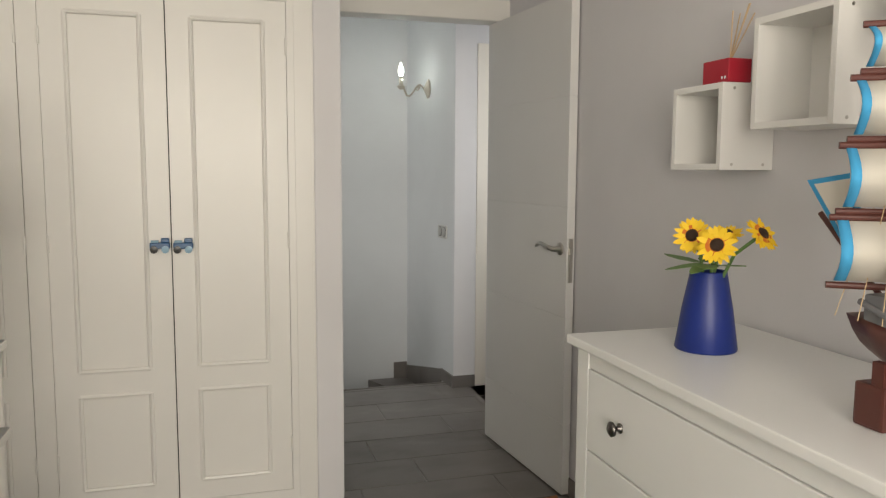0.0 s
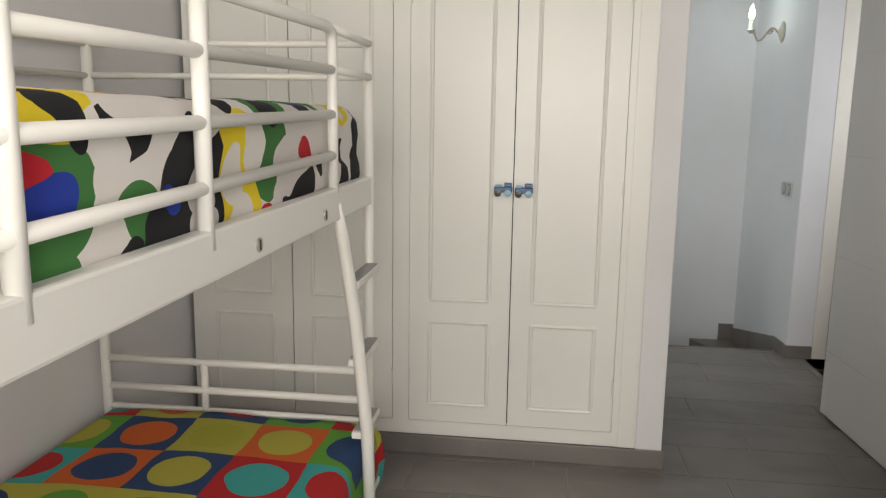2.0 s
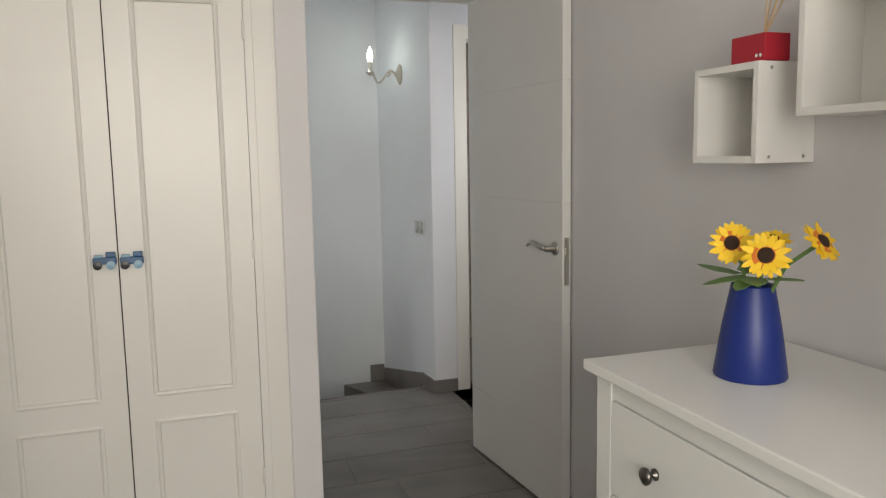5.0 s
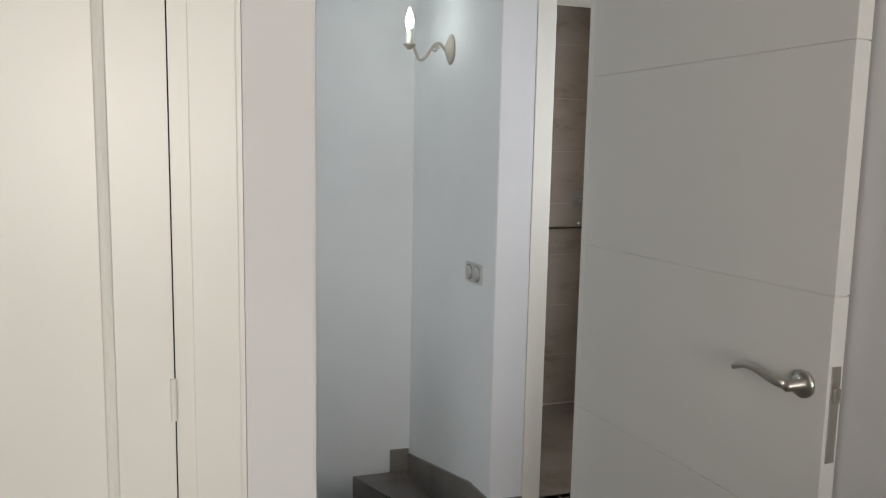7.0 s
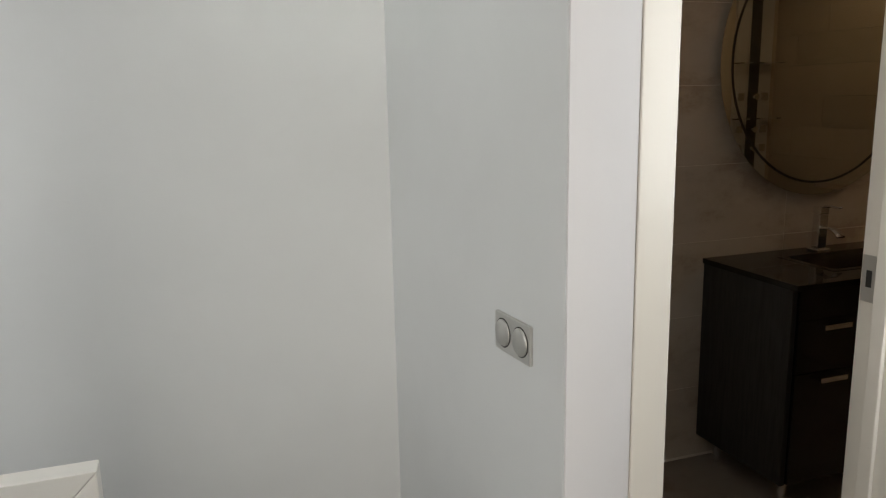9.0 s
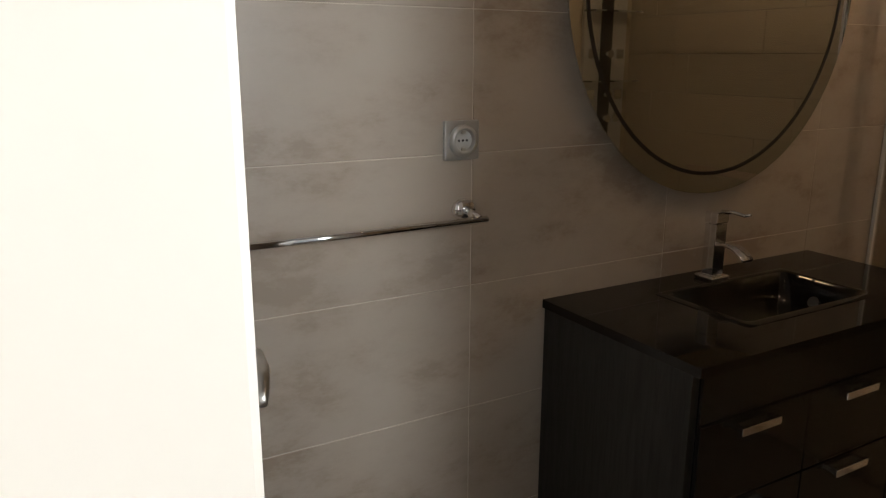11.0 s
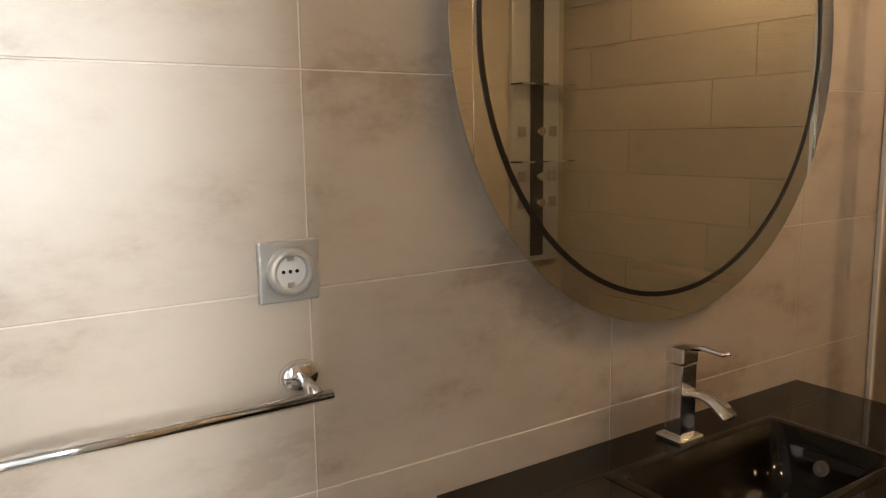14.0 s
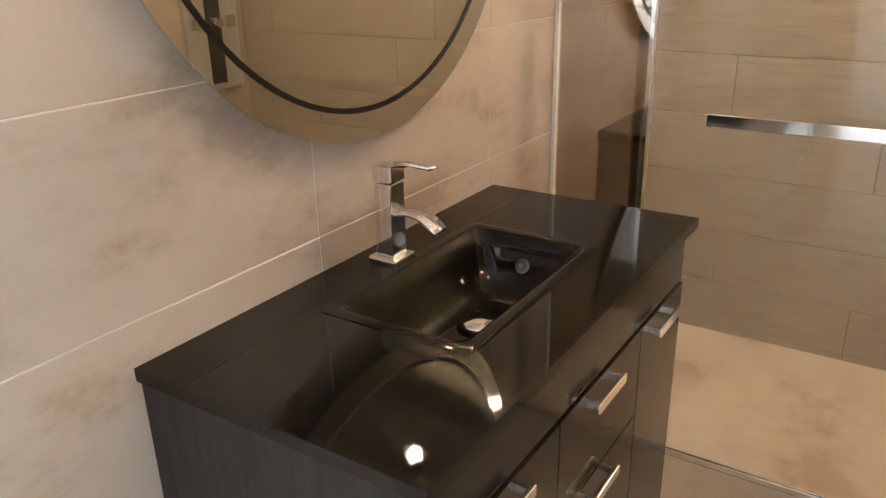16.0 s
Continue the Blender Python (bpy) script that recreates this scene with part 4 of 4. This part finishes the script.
scrap = thing("door_wedge", "small terracotta wedge lying under the open door", "wedge")
part("wedge", prism([(0, 0), (0.07, 0), (0.07, 0.018), (0, 0.004)], pose(2.12, -0.235, 0, 90, 0, -12), 0.025), TAN, scrap)

# ---- sconce and switches in the hall ----
sconce = thing("wall_sconce", "pewter scroll-arm candle sconce with a lit flame bulb", "lamp")
SCY, SCZ, SCX = 1.90, 1.888, 2.222
part("backplate", lathe([(0.0, 0), (0.050, 0), (0.052, 0.006), (0.040, 0.014), (0.022, 0.024), (0.012, 0.03), (0.0, 0.032)], Matrix.Translation((SCX, SCY, SCZ)) @ pose(0, 0, 0, 0, -90, 0) @ Matrix.Diagonal((1.25, 1, 1, 1))), PEWTER, sconce, "", True)
arm = [(SCX - 0.028 - 0.16 * u, SCY, SCZ - 0.005 + 0.030 * math.sin(u * 7.2) - 0.035 * u ** 2 + 0.055 * max(0, u - 0.75) * 4) for u in [k / 16 for k in range(17)]]
part("arm", tube(arm, 0.0065), PEWTER, sconce, "", True)
part("scroll", tube([(SCX - 0.075 + 0.017 * math.cos(a) * (1 - a / 12), SCY, SCZ + 0.0 + 0.017 * math.sin(a) * (1 - a / 12)) for a in [k * 0.5 for k in range(18)]], 0.0045), PEWTER, sconce, "", True)
cx = SCX - 0.188
part("cup", lathe([(0.008, -0.03), (0.026, -0.012), (0.027, -0.008), (0.016, -0.004), (0.0135, 0.0), (0.0135, 0.055), (0.0, 0.056)], Matrix.Translation((cx, SCY, SCZ + 0.02))), PEWTER, sconce, "", True)
part("bulb", lathe([(0.010, 0), (0.017, 0.02), (0.018, 0.035), (0.012, 0.058), (0.005, 0.078), (0.0, 0.088)], Matrix.Translation((cx, SCY, SCZ + 0.076))), BULB, sconce, "glowing flame-tip bulb", True)

sw = thing("light_switch", "silver double rocker light switch on the wall", "switch")
sw.matrix_world = Matrix.Translation((2.2423, 1.612, 0.966)) @ pose(0, 0, 0, 0, 0, math.degrees(math.atan2(-slant.x, slant.y)))
part("plate", box(-0.009, -0.072, -0.041, -0.0005, 0.072, 0.041), SILVERP, sw, "", False, 0.0025)
for y in (-0.036, 0.036):
    part("rocker", lathe([(0.0, 0), (0.029, 0), (0.029, 0.002), (0.027, 0.0045), (0.0, 0.0025)], Matrix.Translation((-0.009, y, 0)) @ pose(0, 0, 0, 0, -90, 0)), SILVERP, sw, "", True)
    part("groove", lathe([(0.0295, 0), (0.0315, 0), (0.0315, 0.0006), (0.0295, 0.0006)], Matrix.Translation((-0.009, y, 0)) @ pose(0, 0, 0, 0, -90, 0)), DARK, sw)
crack = tagged(part("hairline_crack", tube([(1.3186, 0.236, 1.275), (1.3186, 0.244, 1.262), (1.3186, 0.246, 1.24), (1.3186, 0.262, 1.215), (1.3186, 0.294, 1.195)], 0.0007, None, 5), DARK), "thin dark hairline crack in the plaster", "crack")

# ---- bathroom ----
van = thing("vanity_unit", "black oak vanity unit with glossy dark drawer fronts", "vanity")
VX0, VX1, VFY = 3.493, 4.466, 2.152
part("carcass", box(VX0 + 0.008, VFY + 0.024, 0.10, VX1 - 0.004, BY - 0.004, VZ - 0.19), OAK, van)
part("side_panel", box(VX0 + 0.002, VFY + 0.012, 0.10, VX0 + 0.022, BY - 0.003, VZ - 0.0215), OAK, van)
part("side_panel", box(VX1 - 0.022, VFY + 0.012, 0.10, VX1 - 0.002, BY - 0.003, VZ - 0.0215), OAK, van)
for x in (VX0 + 0.06, VX1 - 0.06):
    for y in (VFY + 0.06, BY - 0.06):
        part("foot", rod((x, y, 0.0), (x, y, 0.10), 0.016), CHROME, van)
GLOSSB = Mat("gloss_black_front", (0.012, 0.011, 0.010), 0.10).m
xm, xc = 4.197, 3.85
for x0, x1, z0, z1 in ((VX0 + 0.024, xc - 0.003, 0.105, 0.504), (VX0 + 0.024, xc - 0.003, 0.508, 0.69), (xc, xm - 0.003, 0.105, 0.504), (xc, xm - 0.003, 0.508, 0.69), (xm, VX1 - 0.024, 0.105, 0.69)):
    d = part("drawer_front", box(x0, VFY, z0, x1, VFY + 0.020, z1), GLOSSB, van, "", False, 0.002)
    hs = (x0 + 0.09 if x0 < xm else x0 + 0.035,)
    for hx in hs:
        h = part("handle", box(hx, VFY - 0.026, z1 - 0.030, hx + 0.115, VFY - 0.018, z1 - 0.012), CHROME, d, "chrome bar handle", False, 0.002)
        for ex in (hx + 0.006, hx + 0.103):
            part("handle_foot", box(ex, VFY - 0.018, z1 - 0.027, ex + 0.008, VFY - 0.0005, z1 - 0.015), CHROME, h)
part("top_front", box(VX0 + 0.024, VFY + 0.004, 0.694, VX1 - 0.024, VFY + 0.020, VZ - 0.0215), GLOSSB, van)

basin = thing("washbasin_top", "black glass worktop with a sunken rectangular basin", "washbasin")
BXA, BXB, BYA, BYB = 3.765, 4.206, 2.262, 2.506
bm = bmesh.new()
px = (VX0 - 0.004, BXA, BXB, VX1 + 0.004)
py = (VFY - 0.012, BYA, BYB, BY - 0.001)
for i in range(3):
    for j in range(3):
        if (i, j) != (1, 1):
            box(px[i], py[j], VZ - 0.02, px[i + 1], py[j + 1], VZ, bm)
bmesh.ops.remove_doubles(bm, verts=bm.verts[:], dist=1e-5)
part("worktop", bm, BLACKGLASS, basin)


def rounded(x0, x1, y0, y1, r, n=5):
    pts = []
    for cx_, cy_, a0 in ((x1 - r, y1 - r, 0), (x0 + r, y1 - r, 90), (x0 + r, y0 + r, 180), (x1 - r, y0 + r, 270)):
        pts += [(cx_ + r * math.cos(radians(a0 + 90 * k / n)), cy_ + r * math.sin(radians(a0 + 90 * k / n))) for k in range(n + 1)]
    return pts


bm = bmesh.new()
loops = []
for (ins, z, r) in ((-0.016, VZ + 0.001, 0.012), (0.0, VZ + 0.0045, 0.02), (0.010, VZ + 0.001, 0.024), (0.022, VZ - 0.03, 0.03), (0.045, VZ - 0.085, 0.04), (0.075, VZ - 0.105, 0.04), (0.105, VZ - 0.108, 0.01)):
    loops.append([bm.verts.new((x, y, z)) for x, y in rounded(BXA + ins, BXB - ins, BYA + ins, BYB - ins, r)])
for a, b in zip(loops, loops[1:]):
    for k in range(len(a)):
        bm.faces.new((a[k], a[(k + 1) % len(a)], b[(k + 1) % len(b)], b[k]))
bm.faces.new(loops[-1])
part("bowl", bm, BLACKGLASS, basin, "glossy black moulded bowl", True)
part("drain", lathe([(0.036, 0), (0.037, 0.008), (0.030, 0.013), (0.0, 0.014)], Matrix.Translation((4.012, 2.388, VZ - 0.107))), CHROME, basin, "chrome push drain", True)
part("overflow", lathe([(0.014, 0), (0.015, 0.002), (0.009, 0.003), (0.0, 0.001)], Matrix.Translation((BXB - 0.033, 2.385, VZ - 0.05)) @ pose(0, 0, 0, 0, -62, 0)), KNOBD, basin)

tap = thing("basin_tap", "square chrome mixer tap with a flat arched spout", "tap")
TX, TY = 3.979, 2.548
part("foot", box(TX - 0.032, TY - 0.03, VZ + 0.0005, TX + 0.032, TY + 0.03, VZ + 0.012), CHROME, tap, "", False, 0.004)
part("column", box(TX - 0.020, TY - 0.018, VZ + 0.012, TX + 0.020, TY + 0.018, VZ + 0.146), CHROME, tap, "", False, 0.002)
part("cap", box(TX - 0.021, TY - 0.020, VZ + 0.148, TX + 0.021, TY + 0.020, VZ + 0.177), CHROME, tap, "", False, 0.003)
bm = bmesh.new()
rows_ = []
for k in range(11):
    u = k / 10
    y = TY - 0.017 - 0.088 * u
    z = VZ + 0.088 + 0.014 * math.sin(u * math.pi * 0.75) - 0.030 * u ** 2
    rows_.append([bm.verts.new((TX + sx * 0.019, y, z + dz)) for sx, dz in ((-1, 0), (1, 0), (1, 0.007), (-1, 0.007))])
for a, b in zip(rows_, rows_[1:]):
    for k in range(4):
        bm.faces.new((a[k], a[(k + 1) % 4], b[(k + 1) % 4], b[k]))
bm.faces.new(rows_[0])
bm.faces.new(rows_[-1])
part("spout", bm, CHROME, tap, "", True)
part("lever", tube([(TX, TY - 0.015, VZ + 0.178), (TX, TY - 0.05, VZ + 0.182), (TX, TY - 0.085, VZ + 0.179), (TX, TY - 0.10, VZ + 0.185)], [0.006, 0.005, 0.004, 0.003]), CHROME, tap, "", True)

mir = thing("round_mirror", "large frameless round mirror with a black inlaid line", "mirror")
MX, MZ, MA, MB = 3.990, 1.555, 0.490, 0.516


def ellipse(a, b, n=72):
    return [(a * math.cos(2 * math.pi * k / n), b * math.sin(2 * math.pi * k / n)) for k in range(n)]


mw = Matrix.Translation((MX, BY - 0.001, MZ)) @ pose(0, 0, 0, 90, 0, 0)
part("backing", prism(ellipse(MA - 0.03, MB - 0.03), mw, 0.028), GREYEDGE, mir)
part("mirror_glass", prism(ellipse(MA, MB), mw @ Matrix.Translation((0, 0, 0.028)), 0.006), MIRROR, mir, "", False)
bm = bmesh.new()
o, i_ = ellipse(MA - 0.047, MB - 0.047), ellipse(MA - 0.056, MB - 0.056)
vo = [bm.verts.new(mw @ Vector((x, y, 0.0346))) for x, y in o]
vi = [bm.verts.new(mw @ Vector((x, y, 0.0346))) for x, y in i_]
vo2 = [bm.verts.new(mw @ Vector((x, y, 0.0356))) for x, y in o]
vi2 = [bm.verts.new(mw @ Vector((x, y, 0.0356))) for x, y in i_]
for k in range(72):
    n = (k + 1) % 72
    bm.faces.new((vo2[k], vo2[n], vi2[n], vi2[k]))
    bm.faces.new((vo[k], vo[n], vo2[n], vo2[k]))
    bm.faces.new((vi[k], vi[n], vi2[n], vi2[k]))
part("inlay", bm, BLACK, mir, "black inlaid ring line")

sock = thing("wall_socket", "silver round-ring power socket on the tiled wall", "socket")
KX, KZ = 3.257, 1.207
mk = Matrix.Translation((KX, BY, KZ)) @ pose(0, 0, 0, 90, 0, 0)
part("plate", box(KX - 0.0415, BY - 0.011, KZ - 0.041, KX + 0.0415, BY - 0.0005, KZ + 0.041), SILVERP, sock, "", False, 0.0025)
part("ring", lathe([(0.022, 0.002), (0.022, 0.016), (0.027, 0.0175), (0.032, 0.013), (0.033, 0.002)], mk @ Matrix.Translation((0, 0, 0.006)), None, 36), SILVERP, sock, "", True)
wellp = part("well", lathe([(0.0, 0.0), (0.0225, 0.0), (0.0225, 0.0012), (0.0, 0.0014)], mk @ Matrix.Translation((0, 0, 0.0115))), paint("socket_grey", (0.62, 0.62, 0.60), 0.4), sock)
for x, z in ((-0.0095, 0), (0.0095, 0), (0, 0.0)):
    part("hole", rod((KX + x, BY - 0.0129, KZ + z), (KX + x, BY - 0.0139, KZ + z), 0.0026), BLACK, wellp)
for z in (0.0175, -0.0175):
    part("earth_clip", box(KX - 0.004, BY - 0.018, KZ + z - 0.003, KX + 0.004, BY - 0.0129, KZ + z + 0.003), NICKEL, wellp)

rail = thing("towel_rail", "slim chrome towel rail on oval wall mounts", "towel rail")
RZ = 1.06
for x in (2.69, 3.268):
    part("mount", lathe([(0.0, 0), (0.030, 0), (0.030, 0.004), (0.024, 0.010), (0.010, 0.012), (0.0, 0.0125)], Matrix.Translation((x, BY - 0.0005, RZ)) @ pose(0, 0, 0, 90, 0, 0) @ Matrix.Diagonal((1.0, 0.75, 1, 1))), CHROME, rail, "", True)
    part("bracket", rod((x, BY - 0.010, RZ), (x, BY - 0.062, RZ - 0.012), 0.009), CHROME, rail, "", True)
part("bar", rod((2.668, BY - 0.062, RZ - 0.014), (3.288, BY - 0.062, RZ - 0.014), 0.0075, None, 16), CHROME, rail, "", True)

# ---- shower ----
GX = 4.79
scr = thing("shower_screen", "clear glass shower screen with chrome profiles", "shower screen")
for x0, y0, y1 in ((GX - 0.004, 2.375, BY - 0.002), (GX + 0.014, SY + 0.3, 2.405)):
    g = part("glass_panel", box(x0, y0, 0.016, x0 + 0.008, y1, 2.05), COATED if y1 > 2.5 else GLASS, scr, "clear tempered glass panel")
    g.visible_shadow = False
part("profile", box(GX - 0.010, 2.365, 0.016, GX + 0.010, 2.3745, 2.05), CHROME, scr)
part("profile", box(GX + 0.011, 2.387, 0.016, GX + 0.0135, 2.407, 2.05), CHROME, scr)
part("wall_profile", box(GX - 0.012, BY - 0.012, 0.016, GX + 0.012, BY - 0.0015, 2.05), SHELFW, scr)
part("top_rail", box(GX - 0.014, SY + 0.002, 2.05, GX + 0.026, BY - 0.013, 2.08), CHROME, scr)
hd = part("handle", box(GX - 0.035, 1.80, 0.945, GX - 0.025, 2.22, 0.975), CHROME, scr, "long chrome bar handle", False, 0.002)
for y in (1.83, 2.18):
    part("handle_foot", box(GX - 0.025, y, 0.948, GX + 0.0135, y + 0.025, 0.972), CHROME, hd, "", False, 0.002)

col = thing("shower_column", "black and silver shower panel with small glass shelves", "shower")
CX0, CX1 = 5.24, 5.54
part("panel", box(CX0, SY + 0.001, 0.75, CX1, SY + 0.03, 2.15), SILVERP, col, "", False, 0.006)
part("black_strip", box(CX0 + 0.11, SY + 0.031, 0.78, CX1 - 0.11, SY + 0.04, 2.12), BLACK, col, "", False, 0.002)
for z in (1.25, 1.62):
    part("shelf", box(CX0 - 0.02, SY + 0.041, z, CX1 + 0.02, SY + 0.13, z + 0.008), GLASS, col)
for z in (1.05, 1.18, 1.40):
    part("knob", rod((CX0 + 0.15, SY + 0.04, z), (CX0 + 0.15, SY + 0.08, z), 0.022), CHROME, col)
    for x in (CX0 + 0.05, CX1 - 0.05):
        part("jet", box(x - 0.025, SY + 0.031, z - 0.025, x + 0.025, SY + 0.042, z + 0.025), CHROME, col)

for lx, ly in ((3.85, 1.85), (4.45, 1.2), (5.2, 1.75)):
    dl = thing("downlight", "small round recessed ceiling spotlight, lit", "lamp", "bathroom ceiling spotlights")
    part("ring", lathe([(0.03, 0), (0.042, 0), (0.042, 0.008), (0.03, 0.008)], Matrix.Translation((lx, ly, 2.3915)), None, 20), CHROME, dl)
    part("lens", lathe([(0.0, 0), (0.028, 0), (0.028, 0.004), (0.0, 0.004)], Matrix.Translation((lx, ly, 2.394)), None, 20), SPOT, dl)


# ---- tiles, each a piece of its own ----
def tile_mesh(name, w, h, t, material):
    bm = box(-w / 2, -h / 2, 0, w / 2, h / 2, t)
    bmesh.ops.bevel(bm, geom=[e for e in bm.edges if all(v.co.z > t / 2 for v in e.verts)], offset=0.0015, segments=1, affect='EDGES')
    me = bpy.data.meshes.new(name)
    bm.to_mesh(me)
    bm.free()
    me.materials.append(material)
    return me


def lay(parent, me, m):
    ob = new("tile", me)
    ob.parent = parent
    ob.matrix_world = m


floor_ob = bpy.data.objects["floor"]
cache = {}


def lay_floor(x0, x1, y0, y1):
    w, h = round(x1 - x0, 3), round(y1 - y0, 3)
    if w < 0.02 or h < 0.02:
        return
    me = cache.setdefault((w, h), None) or tile_mesh("floor_tile", w - 0.004, h - 0.004, 0.006, FLOOR)
    cache[(w, h)] = me
    lay(floor_ob, me, Matrix.Translation(((x0 + x1) / 2, (y0 + y1) / 2, -0.006)))


PITCH, LEN = 0.286, 0.60
for r in range(-16, 8):
    ya, yb = -0.215 + r * PITCH, -0.215 + (r + 1) * PITCH
    ya, yb = max(ya, -4.7), min(yb, 1.54)
    for k in range(-4, 8):
        xa = 0.22 + k * LEN + (0.0, 0.3, 0.13)[r % 3]
        xb = xa + LEN
        lo, hi = max(xa, LX), min(xb, RX if ya < DY - 0.1 else 3.55)
        if hi > lo and yb > ya:
            lay_floor(lo, hi, ya, yb)

mwall = bpy.data.objects["wall_mirror"]
swall = bpy.data.objects["wall_shower"]
TW, TH = 0.584, 0.292
xs = [2.42, 2.705] + [2.705 + TW * (k + 1) for k in range(5)] + [BX1]
for i in range(len(xs) - 1):
    for j in range(9):
        z0, z1 = 0.01 + j * TH, 0.01 + (j + 1) * TH
        z0, z1 = max(z0, 0.0), min(z1, 2.40)
        me = cache.setdefault(("b", round(xs[i + 1] - xs[i], 3), round(z1 - z0, 3)), None) or tile_mesh("wall_tile", xs[i + 1] - xs[i] - 0.0012, z1 - z0 - 0.0012, 0.008, BEIGE)
        cache[("b", round(xs[i + 1] - xs[i], 3), round(z1 - z0, 3))] = me
        lay(mwall, me, Matrix.Translation(((xs[i] + xs[i + 1]) / 2, BY + 0.008, (z0 + z1) / 2)) @ pose(0, 0, 0, 90, 0, 0))
for j in range(12):
    z0, z1 = j * 0.2, (j + 1) * 0.2
    ys = [SY, SY + (0.45, 0.9, 0.2)[j % 3], SY + (1.35, 1.8, 1.1)[j % 3], BY]
    for a, b in zip(ys, ys[1:]):
        key = ("s", round(b - a, 3))
        me = cache.get(key) or tile_mesh("plank_tile", b - a - 0.002, z1 - z0 - 0.002, 0.008, WOODTILE)
        cache[key] = me
        lay(swall, me, Matrix.Translation((BX1, (a + b) / 2, (z0 + z1) / 2)) @ pose(0, 0, 0, 90, 0, -90))
